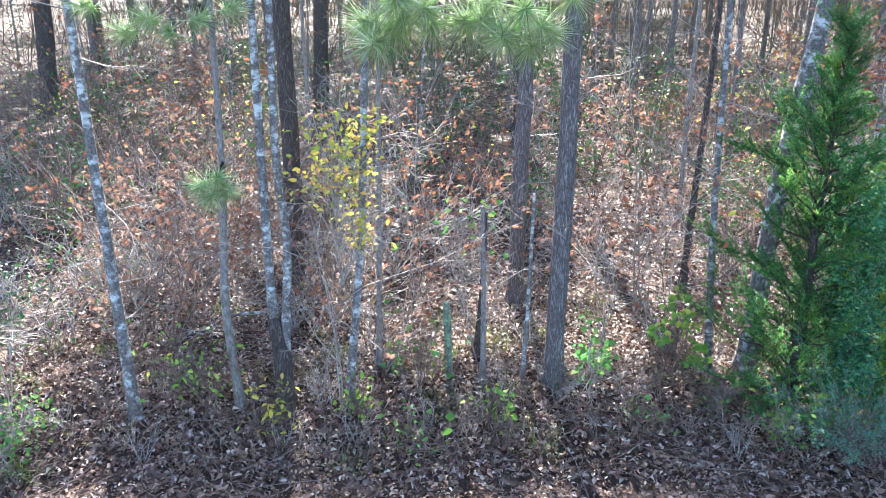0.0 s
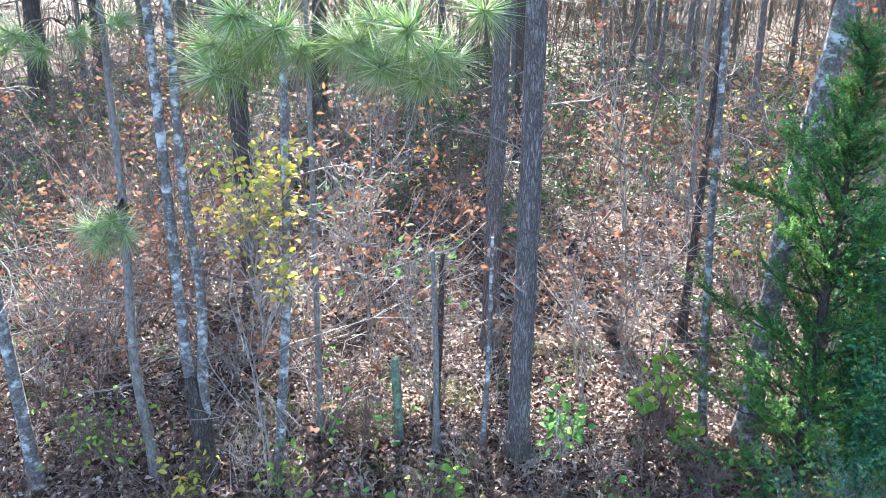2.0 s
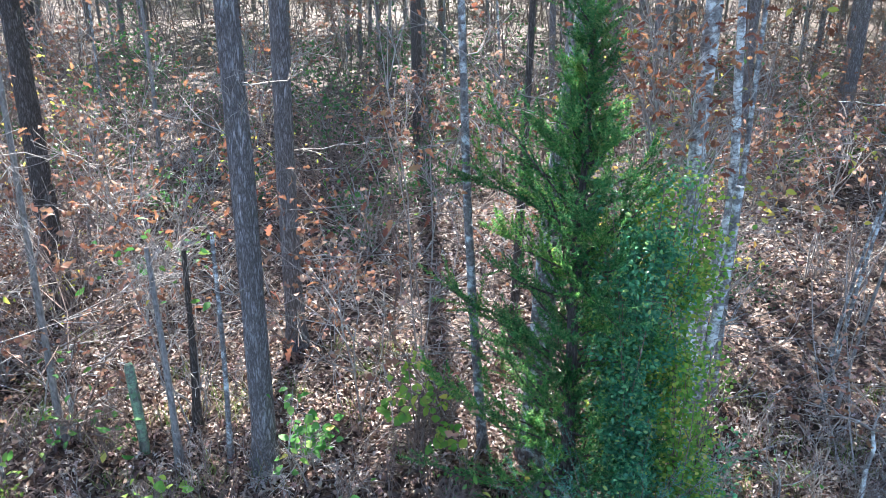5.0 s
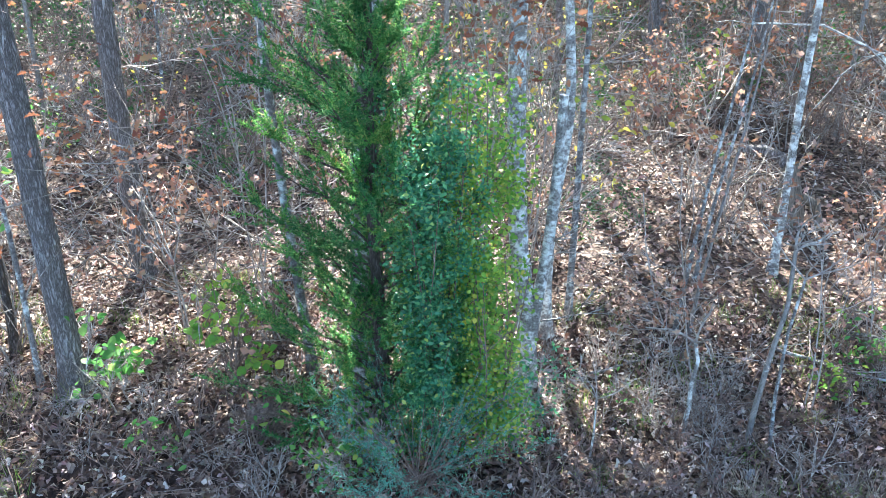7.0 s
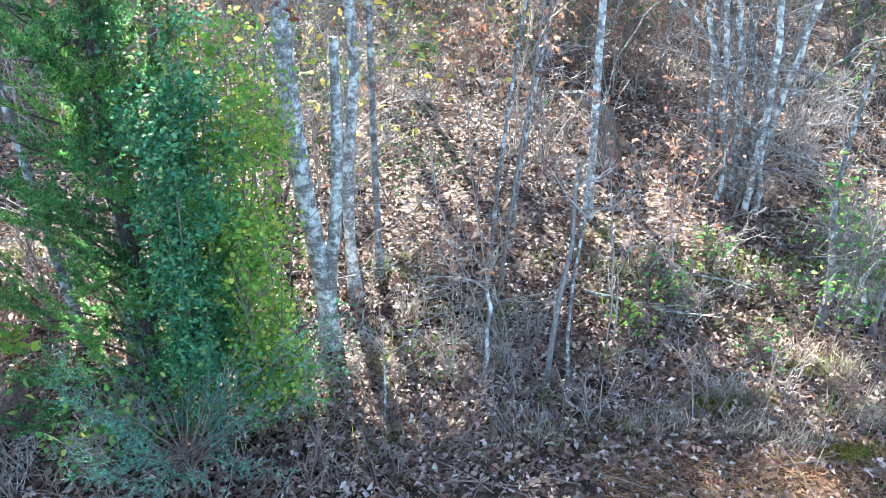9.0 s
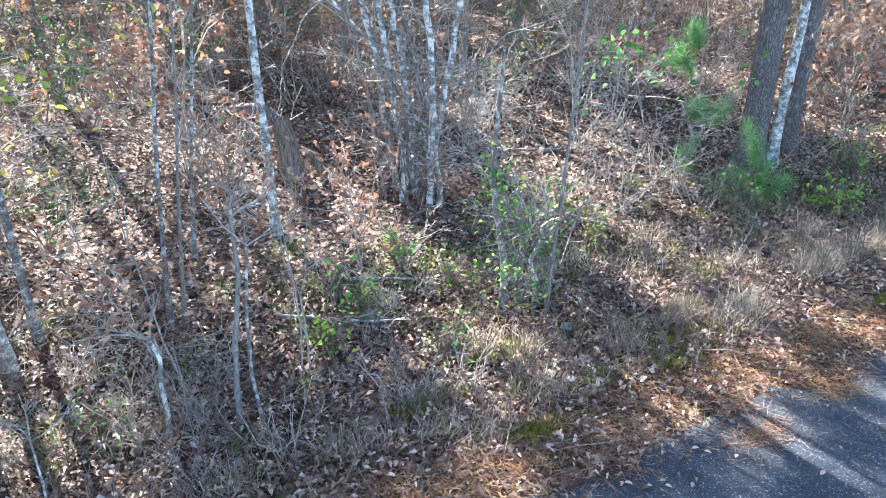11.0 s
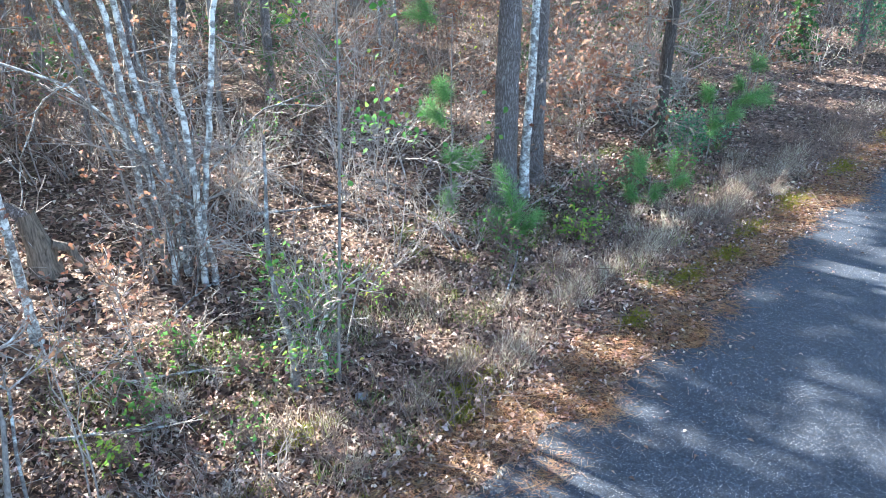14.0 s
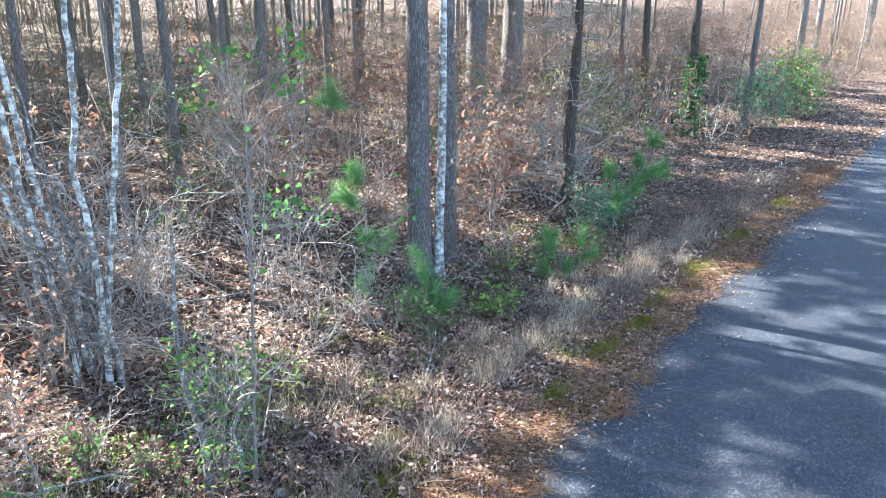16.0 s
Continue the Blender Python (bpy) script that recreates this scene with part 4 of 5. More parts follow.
# privet leaves; their lime colour also stands in for sunlight on the holly
leafy_shrub("privet_shrub", 4.8, 8.25, 3.9, 0.45, 6, 6000, 0.04, LEAF_LIME, TWIG_BROWN, "tall privet shrub with small leaves in a sunlit yellow-green", "shrub", ROUND, 0.09, within=0.5, kids=4)
leafy_shrub("holly_shrub", 5.3, 7.95, 1.1, 0.3, 4, 900, 0.045, LEAF_HOLLY, TWIG_GREY, "low dark evergreen shrub beside a pale tree", "shrub", OVAL, 0.08)
leafy_shrub("privet_shrub", 3.85, 7.4, 0.8, 0.5, 4, 420, 0.05, LEAF_GREEN, TWIG_GREY, "small green shrub under a cedar", "shrub", ROUND, 0.08)
juniper(4.42, 7.15, 1.5)
leafy_shrub("evergreen_bush", -4.95, 7.6, 1.8, 0.6, 4, 700, 0.055, LEAF_IVY, TWIG_GREY, "dark green broad-leaved bush by the road", "shrub", OVAL, 0.1)
leafy_shrub("evergreen_bush", -4.75, 7.0, 0.7, 0.5, 4, 260, 0.055, LEAF_GREEN, TWIG_GREY, "low green bush with yellowing leaves", "shrub", ROUND, 0.1)

for wx, wy, wh, wn, ws, wm in ((9.1, 9.5, 0.6, 120, 0.07, LEAF_GREEN), (9.9, 9.9, 0.5, 110, 0.07, LEAF_GREEN), (10.3, 9.2, 0.5, 90, 0.06, LEAF_GREEN), (8.6, 8.9, 0.5, 90, 0.07, LEAF_LIME), (11.3, 9.6, 0.6, 90, 0.06, LEAF_GREEN), (12.2, 9.0, 0.5, 80, 0.06, LEAF_LIME), (9.6, 8.2, 0.4, 70, 0.06, LEAF_GREEN), (14.6, 9.0, 0.6, 120, 0.07, LEAF_GREEN), (16.9, 9.1, 0.7, 150, 0.07, LEAF_GREEN), (18.4, 9.3, 0.7, 150, 0.07, LEAF_HOLLY), (19.3, 8.7, 0.6, 120, 0.07, LEAF_GREEN), (21.6, 9.1, 0.8, 160, 0.08, LEAF_HOLLY), (6.4, 8.6, 0.4, 50, 0.06, LEAF_GREEN), (2.2, 7.4, 0.4, 50, 0.07, LEAF_GREEN), (-0.4, 7.3, 0.4, 50, 0.07, LEAF_GREEN), (3.0, 7.6, 0.6, 60, 0.07, LEAF_GREEN)):
    leafy_shrub("low_weed", wx, wy, wh, 0.4, 4, wn, ws, wm, TWIG_BROWN, "low leafy green weeds among fallen leaves", "weeds", OVAL, 0.1, low=0.08)

# ---- saplings with leaves ----
leafy_shrub("yellow_sapling", -1.1, 7.6, 3.1, 0.2, 2, 440, 0.075, LEAF_YELLOW, TWIG_GREY, "sapling with yellow autumn leaves", "sapling", OVAL, 0.08, kids=3, heads=[(-1.25, 7.5, 3.45, 0.2), (-0.9, 7.62, 3.55, 0.22), (-1.0, 7.6, 3.25, 0.22), (-1.25, 7.52, 2.98, 0.2), (-0.9, 7.62, 2.9, 0.22), (-0.86, 7.6, 2.5, 0.1)])
leafy_shrub("green_sapling", 1.85, 7.95, 0.75, 0.3, 2, 70, 0.1, LEAF_GREEN, TWIG_GREY, "small sapling with broad bright green leaves", "sapling", ROUND, 0.07, low=0.3)
leafy_shrub("green_sapling", 2.72, 8.22, 0.9, 0.1, 2, 150, 0.085, LEAF_LIME, TWIG_BROWN, "small sapling with broad bright green leaves", "sapling", ROUND, 0.05, kids=2, heads=[(2.7, 8.12, 1.42, 0.17), (2.9, 8.2, 1.15, 0.13), (2.52, 8.2, 1.0, 0.12), (2.98, 8.15, 0.75, 0.1)])
leafy_shrub("green_sapling", 0.55, 7.35, 0.6, 0.3, 3, 40, 0.1, LEAF_LIME, TWIG_BROWN, "small sapling with lime green leaves at the verge", "sapling", ROUND, 0.08, low=0.2)
leafy_shrub("bramble", -2.75, 7.75, 0.8, 0.5, 4, 110, 0.075, LEAF_LIME, TWIG_BROWN, "bramble with yellow-green leaves", "bramble", OVAL, 0.1, low=0.2)
leafy_shrub("bramble", -1.9, 7.3, 0.55, 0.4, 4, 70, 0.08, LEAF_YELLOW, TWIG_BROWN, "low bramble with yellowing leaves at a tree foot", "bramble", OVAL, 0.08, low=0.15)
leafy_shrub("bramble", -0.9, 7.5, 0.5, 0.4, 3, 60, 0.08, LEAF_LIME, TWIG_BROWN, "low bramble with yellow-green leaves", "bramble", OVAL, 0.08, low=0.15)
leafy_shrub("green_sapling", -0.25, 8.1, 0.8, 0.4, 3, 50, 0.1, LEAF_GREEN, TWIG_BROWN, "low sapling with green leaves", "sapling", OVAL, 0.08, low=0.3)
leafy_shrub("green_sapling", 0.4, 8.6, 2.2, 0.25, 2, 40, 0.1, LEAF_GREEN, TWIG_GREY, "thin sapling with a few green leaves", "sapling", OVAL, 0.1, low=1.4)
leafy_shrub("orange_oak", 4.9, 9.3, 5.0, 0.5, 3, 420, 0.085, LEAF_ORANGE, TWIG_GREY, "young oak with orange and brown autumn leaves", "oak sapling", OAK, 0.16, kids=3, heads=[(4.6, 9.07, 4.24, 0.5), (4.95, 8.97, 4.45, 0.5), (5.21, 8.81, 3.55, 0.4), (4.73, 9.03, 3.9, 0.4), (5.1, 9.1, 4.0, 0.4)])
leafy_shrub("orange_oak", 2.6, 9.7, 4.6, 0.8, 3, 280, 0.085, LEAF_ORANGE, TWIG_GREY, "young oak with orange and brown autumn leaves", "oak sapling", OAK, 0.2, low=2.2, kids=4)
leafy_shrub("orange_oak", -0.4, 9.9, 3.6, 0.7, 3, 280, 0.085, LEAF_ORANGE, TWIG_GREY, "young oak with russet autumn leaves", "oak sapling", OAK, 0.2, low=1.2, kids=4)
leafy_shrub("orange_oak", 5.6, 10.8, 3.6, 0.7, 4, 220, 0.10, LEAF_YELLOW, TWIG_GREY, "young tree with yellow and green leaves", "oak sapling", OVAL, 0.22, low=1.2)
leafy_shrub("beech_sapling", 8.3, 8.7, 2.4, 0.8, 2, 230, 0.075, LEAF_TAN, TWIG_GREY, "sapling with withered tan leaves", "sapling", OAK, 0.14, low=1.3, kids=3)
leafy_shrub("beech_sapling", 9.4, 9.8, 1.5, 0.7, 2, 150, 0.075, LEAF_TAN, TWIG_GREY, "sapling with withered tan leaves", "sapling", OAK, 0.14, low=0.5, kids=3)
leafy_shrub("beech_sapling", 7.2, 9.0, 2.6, 0.7, 2, 220, 0.075, LEAF_TAN, TWIG_GREY, "sapling with withered reddish-tan leaves", "sapling", OAK, 0.18, low=1.2, kids=3)
leafy_shrub("leafy_sapling", 10.6, 8.42, 1.8, 0.2, 2, 400, 0.062, LEAF_GREEN, BARK_GREY, "sapling with green and yellowing leaves and lichened stems", "sapling", OVAL, 0.06, heads=[(10.32, 8.58, 1.5, 0.25), (10.65, 8.36, 0.85, 0.3), (10.49, 8.48, 1.16, 0.3), (10.85, 8.2, 1.31, 0.25), (10.5, 8.4, 0.5, 0.25), (10.7, 8.3, 0.3, 0.25)], kids=2)
tree(10.42, 8.55, 0.04, [(0.5, 0.1, -0.1), (0.9, -0.04, 0.02), (1.4, -0.12, 0.1), (2.0, -0.06, 0.06)], 2.8, BARK_LICHEN, "thin upright sapling with pale bark", None, 6, 0.9, name="sapling", category="sapling")
tree(10.83, 8.29, 0.022, [(2.3, 0.11, -0.1), (3.8, 0.15, -0.14)], 4.2, BARK_GREY, "thin upright sapling with grey bark", None, 6, 0.9, name="sapling", category="sapling")
leafy_shrub("leafy_sapling", 13.35, 9.95, 2.5, 0.35, 2, 90, 0.09, LEAF_GREEN, TWIG_GREY, "sapling with rounded blue-green leaves", "sapling", ROUND, 0.1, low=1.8)
leafy_shrub("leafy_sapling", 13.9, 11.8, 4.0, 0.6, 3, 130, 0.1, LEAF_GREEN, TWIG_GREY, "sapling with hanging green and yellow leaves", "sapling", ROUND, 0.08, heads=[(13.55, 12.09, 3.78, 0.3), (13.94, 11.72, 3.77, 0.3), (14.43, 11.17, 4.0, 0.25), (13.44, 12.18, 3.23, 0.25), (14.35, 11.26, 3.4, 0.2)])
leafy_shrub("fern_clump", 15.8, 8.5, 0.5, 0.4, 6, 180, 0.09, LEAF_LIME, TWIG_BROWN, "bright lime green fern-like shrub", "shrub", OVAL, 0.07, low=0.1)
leafy_shrub("brown_oak", 19.6, 11.1, 2.6, 0.9, 5, 420, 0.16, LEAF_TAN, TWIG_GREY, "young oak holding withered tan leaves", "oak sapling", OAK, 0.16, low=0.5)
leafy_shrub("evergreen_bush", 20.6, 9.35, 1.0, 0.6, 6, 1100, 0.06, LEAF_HOLLY, TWIG_GREY, "green bush at the foot of a dying cedar", "shrub", OVAL, 0.1)
leafy_shrub("evergreen_bush", 38.0, 9.4, 2.2, 1.3, 7, 1800, 0.12, LEAF_GREEN, TWIG_GREY, "green roadside bush in sun", "shrub", OVAL, 0.2)
leafy_shrub("evergreen_bush", 34.5, 9.8, 2.0, 1.2, 7, 900, 0.12, LEAF_HOLLY, TWIG_GREY, "dull green roadside bush", "shrub", OVAL, 0.2)


def ivy_on(parent, r, h, count):
    s = Soup()
    a, z = rng.uniform(0, 2 * np.pi, count), rng.uniform(0, h, count) ** 1.0
    rr = r + np.abs(rng.normal(0, 0.16, count)) * (1.4 - z / h)
    scatter(s, ROUND, turns(count, 1.1), rng.uniform(0.08, 0.14, count), np.stack([rr * np.cos(a), rr * np.sin(a), z], 1))
    part("ivy", s, LEAF_IVY, parent, "dark green ivy leaves")


ivy_on(vine_tree, 0.18, 2.6, 900)


# ---- small single things ----
def crooked_stem(x, y, pts, r, label, bark=BARK_WHITE, fan=4, reach=0.9):
    t = thing("crooked_sapling", x, y, gz(x, y), label, "sapling")
    s, ends = Soup(), []
    p = np.array(pts, float)
    tube(s, p, np.linspace(r, r * 0.6, len(p)), 7, 0.08)
    part("stem", s, bark, t)
    for k in range(fan):
        b = Soup()
        a = rng.uniform(0, 2 * np.pi)
        twigs(b, p[-1], (math.cos(a), math.sin(a) * 0.6, 0.7), reach * rng.uniform(0.5, 1.1), r * 0.55, 2, ends, 0.4, 3)
        part("branch", b, TWIG_GREY, t)


crooked_stem(6.92, 8.32, [(0, 0, -0.05), (0.03, 0, 0.3), (0.02, 0, 0.55), (0.05, 0, 0.8), (0.0, 0, 1.0)], 0.026, "short crooked white sapling with spreading bare branches", fan=4, reach=0.7)
crooked_stem(7.69, 8.12, [(0, 0, -0.05), (-0.02, 0, 0.25), (-0.05, 0, 0.6), (0.0, 0.1, 1.2), (0.08, 0.15, 1.7)], 0.02, "slim pale sapling with bare branches", BARK_LICHEN, 3)
crooked_stem(7.5, 8.2, [(0, 0, -0.05), (0.02, 0, 0.4), (0.06, 0, 0.9), (0.18, 0.1, 1.4), (0.2, 0.2, 1.9)], 0.03, "dark leaning sapling with bare branches", BARK_GREY, 3, 0.6)
crooked_stem(5.95, 7.87, [(0, 0, -0.05), (0.02, 0, 0.3), (0.02, 0, 0.7)], 0.012, "short whitish dead twig standing upright", BARK_WHITE, 4, 0.5)
crooked_stem(10.75, 8.4, [(0, 0, -0.05), (0.02, 0, 0.3), (-0.05, 0.03, 0.55), (0.06, -0.02, 0.8)], 0.03, "forked white-lichened sapling stem among weeds", BARK_WHITE, 4, 1.1)
crooked_stem(8.6, 7.4, [(0, 0, -0.05), (-0.06, 0, 0.3), (-0.1, 0, 0.5)], 0.010, "bare grey roadside twig", BARK_GREY, 3, 0.4)


def fence_post(x, y, h):
    t = thing("fence_post", x, y, gz(x, y), "old weathered wooden fence post, green with algae", "post")
    s = Soup()
    line = np.array([[0, 0, -0.2], [0, 0, 0.0], [-0.005, 0, 0.3], [-0.015, 0, 0.6], [-0.03, 0, h - 0.05], [-0.032, 0, h]])
    tube(s, line, [0.05, 0.05, 0.047, 0.048, 0.046, 0.036], 14, 0.05)
    part("shaft", s, WOOD_POST, t)


fence_post(0.07, 8.29, 0.97)


def stone(x, y, r, label):
    bm = bmesh.new()
    bmesh.ops.create_icosphere(bm, subdivisions=3, radius=r)
    for v in bm.verts:
        v.co *= 1 + 0.3 * noise.noise(v.co * (1.6 / r) + Vector((x, y, 0)))
        v.co.z *= 0.65
    me = bpy.data.meshes.new("stone")
    bm.to_mesh(me)
    bm.free()
    me.materials.append(STONE)
    ob = new("stone", me)
    ob.location = (x, y, gz(x, y) + r * 0.3)
    tagged(ob, label, "stone")


stone(10.81, 7.89, 0.07, "small pale grey stone among fallen leaves")
stone(7.33, 7.68, 0.07, "small grey stone in the leaf litter")


def old_stump(x, y):
    t = thing("rotten_stump", x, y, gz(x, y), "rotten hollow stump with a grey arching root", "stump")
    s = Soup()
    tube(s, np.array([[0, 0, -0.1], [0, 0, 0.15], [-0.02, 0, 0.4], [-0.06, 0.02, 0.65], [-0.08, 0.03, 0.85]]), [0.22, 0.18, 0.15, 0.13, 0.11], 16, 0.16, cap=False)
    part("stump_wall", s, WOOD_DEAD, t)
    s = Soup()
    tube(s, np.array([[-0.08, 0.02, 0.75], [-0.2, 0.1, 0.92], [-0.4, 0.25, 0.98], [-0.65, 0.42, 0.95]]), [0.09, 0.08, 0.07, 0.05], 12, 0.14)
    part("slanting_log", s, BARK_PINE, t)
    s = Soup()
    tube(s, np.array([[0.1, -0.1, 0.4], [0.3, -0.15, 0.3], [0.4, -0.2, -0.05]]), [0.07, 0.06, 0.05], 10, 0.1)
    part("root", s, WOOD_DEAD, t)


old_stump(9.55, 12.6)


def fallen_branch(x, y, heading, length, r, label="grey fallen branch lying on the leaves"):
    t = thing("fallen_branch", x, y, gz(x, y), label, "branch", "fallen branches")
    s, ends = Soup(), []
    h = radians(heading)
    line = wander((0, 0, r + 0.05), (math.cos(h), math.sin(h), 0.03), length, 7, 0.1)
    for q in line:
        q[2] = max(q[2], float(ground_z(x + q[0], y + q[1])) - gz(x, y) + r + 0.02)
    tube(s, line, np.linspace(r, r * 0.4, 8), 7, 0.08)
    part("shaft", s, BARK_LICHEN, t)
    for i in (2, 4, 6):
        b = Soup()
        twigs(b, line[i], (math.cos(h) + rng.normal(0, 0.6), math.sin(h) + rng.normal(0, 0.6), 0.25), length * 0.3, r * 0.5, 1, ends, 0.3, 3)
        part("side_twig", b, TWIG_GREY, t)


for row in ((8.3, 9.6, -35, 1.3, 0.022), (9.2, 9.9, -20, 1.5, 0.02), (10.2, 10.6, 25, 1.6, 0.015), (13.2, 7.9, 38, 1.4, 0.014), (6.2, 9.3, 15, 1.2, 0.016), (11.6, 13.0, 5, 2.2, 0.03), (12.5, 12.3, -15, 1.8, 0.025), (-3.0, 9.8, 12, 2.0, 0.022), (-2.2, 10.3, -10, 1.8, 0.02), (2.4, 10.2, 20, 1.5, 0.015), (15.5, 9.9, -150, 1.2, 0.014), (11.7, 6.75, 15, 0.4, 0.006)):
    fallen_branch(*row)


# ---- undergrowth: a few shapes, repeated ----
def brush_kind(name, h, stems, depth, kids, leaf_mat, leaves, size, wood, label, category, template=OAK_FLAT):
    t = thing(name, 0, 0, -50, label, category, "undergrowth")
    ends = []
    for k in range(stems):
        s, e = Soup(), []
        a = rng.uniform(0, 2 * np.pi)
        w = rng.uniform(0.1, 0.6)
        twigs(s, (rng.normal(0, 0.06), rng.normal(0, 0.06), -0.05), (math.cos(a) * w, math.sin(a) * w, 1), h * rng.uniform(0.6, 1), 0.014, depth, e, 0.42, kids, 0.0042)
        part("stem", s, wood, t)
        ends += [p for p, _ in e if p[2] > 0.25 * h]
    if leaves:
        e = np.array(ends)
        p = e[rng.randint(0, len(e), leaves)] + rng.normal(0, 0.05 if leaves < 300 else 0.09, (leaves, 3))
        f = Soup()
        scatter(f, template, turns(leaves, 1.0), rng.uniform(0.7, 1.3, leaves) * size, p)
        part("leaves", f, leaf_mat, t)
    return t


KINDS = [
    brush_kind("bare_shrub", 1.5, 6, 3, 2, None, 0, 0, TWIG_GREY, "bare grey shrub of fine twigs", "shrub"),
    brush_kind("bare_shrub", 2.2, 5, 3, 2, None, 0, 0, TWIG_BROWN, "bare brown shrub of fine twigs", "shrub"),
    brush_kind("bare_shrub", 1.0, 7, 3, 2, None, 0, 0, TWIG_GREY, "low tangle of bare grey twigs", "shrub"),
    brush_kind("withered_sapling", 2.4, 3, 3, 3, LEAF_TAN, 190, 0.095, TWIG_GREY, "sapling with a few withered tan leaves", "sapling"),
    brush_kind("withered_sapling", 3.2, 3, 3, 3, LEAF_ORANGE, 110, 0.085, TWIG_BROWN, "sapling with russet leaves", "sapling"),
    brush_kind("withered_sapling", 1.6, 4, 3, 3, LEAF_GREEN, 80, 0.06, TWIG_GREY, "sapling with small green leaves", "sapling", OVAL),
    brush_kind("withered_sapling", 2.8, 3, 3, 3, LEAF_YELLOW, 70, 0.06, TWIG_BROWN, "sapling with a few yellow leaves", "sapling", OVAL),
    brush_kind("bare_sapling", 3.6, 2, 2, 5, None, 0, 0, TWIG_GREY, "slender bare grey sapling with side twigs", "sapling"),
    brush_kind("bare_sapling", 2.8, 3, 2, 4, LEAF_TAN, 60, 0.12, TWIG_BROWN, "slender bare sapling with a few curled leaves", "sapling"),
    brush_kind("evergreen_sapling", 1.8, 5, 3, 3, LEAF_IVY, 600, 0.06, TWIG_BROWN, "dull green evergreen sapling in the undergrowth", "sapling", OVAL),
]


def place(kind, x, y, s):
    ob = copy_thing(kind, Matrix.Translation((x, y, gz(x, y))))
    ob.rotation_euler = (0, 0, rng.uniform(0, 6.28))
    ob.scale = (s, s, s)


def spread(n, x0, x1, y0, y1, kinds, weights, lo, hi):
    k = 0
    while k < n:
        x, y = rng.uniform(x0, x1), rng.uniform(y0, y1)
        if not any(abs(x - a + 0.1 * (y - b)) < 0.55 and -0.4 < y - b < 3.0 for a, b in SUN_SPOTS):
            place(KINDS[rng.choice(kinds, p=weights)], x, y, rng.uniform(lo, hi))
        k += 1


ALL = [0, 1, 2, 3, 4, 5, 6]
SUN_SPOTS = ((8.3, 8.9), (9.9, 10.8), (1.9, 9.6), (6.6, 10.6), (7.7, 11.0), (0.3, 9.4), (3.0, 10.8), (-2.6, 7.5))
spread(50, -5.5, 4.8, 8.8, 13, ALL, [.18, .16, .14, .2, .16, .08, .08], 0.6, 1.15)
spread(40, -5.5, 3.6, 8.3, 12, [0, 2, 7, 8], [.1, .2, .4, .3], 0.5, 1.0)
spread(22, 6, 12, 8.6, 12, [0, 2, 7, 8], [.25, .3, .25, .2], 0.4, 0.8)
spread(24, 12, 22, 9.5, 14, [0, 2, 7, 8], [.2, .2, .4, .2], 0.5, 0.9)
spread(34, 5.6, 10, 7.5, 9.8, [0, 2], [.35, .65], 0.3, 0.6)
spread(40, -5, 4, 7.0, 8.4, [2], [1.0], 0.22, 0.5)
spread(14, 4.8, 9, 11, 13.5, ALL, [.15, .15, .16, .24, .14, .1, .06], 0.5, 0.85)
spread(70, -9, 10, 12.5, 19, ALL, [.14, .18, .1, .22, .2, .08, .08], 0.8, 1.3)
spread(70, 8, 26, 12.3, 19, ALL, [.24, .22, .14, .18, .08, .09, .05], 0.6, 1.2)
spread(12, 9, 21, 8.4, 12, ALL, [.3, .1, .3, .06, .02, .18, .04], 0.35, 0.75)
spread(85, 21, 50, 8.8, 17, ALL, [.2, .2, .12, .22, .1, .1, .06], 0.8, 1.4)
spread(70, -14, 40, 19, 30, ALL, [.12, .2, .1, .22, .2, .08, .08], 1.0, 1.5)
for ex, ey, es in ((-6.5, 13.0, 1.2), (-4.2, 15.0, 1.4), (-1.0, 14.2, 1.0), (1.8, 13.4, 1.0), (3.2, 15.5, 1.3), (5.2, 13.2, 1.1), (6.4, 14.8, 1.2), (-8.0, 18.0, 1.6), (0.2, 18.5, 1.5), (4.5, 19.0, 1.6), (8.5, 16.5, 1.2), (11.5, 17.5, 1.3), (16.0, 15.5, 1.2), (21.0, 13.0, 1.2), (24.0, 11.5, 1.2), (27.0, 12.0, 1.4), (26.0, 15.5, 1.4), (6.3, 11.9, 0.8), (-5.0, 20.5, 1.5), (-2.6, 19.0, 1.2), (2.4, 21.0, 1.6), (7.0, 20.5, 1.5), (-10.5, 15.0, 1.3), (-7.0, 23.0, 1.8), (0.0, 24.0, 1.8), (5.0, 25.0, 1.8), (10.0, 22.0, 1.6), (17.5, 19.0, 1.5), (30.0, 14.5, 1.5), (33.0, 12.5, 1.4)):
    place(KINDS[9], ex, ey, es)
for k in KINDS:
    for o in list(k.children_recursive) + [k]:
        bpy.data.objects.remove(o)

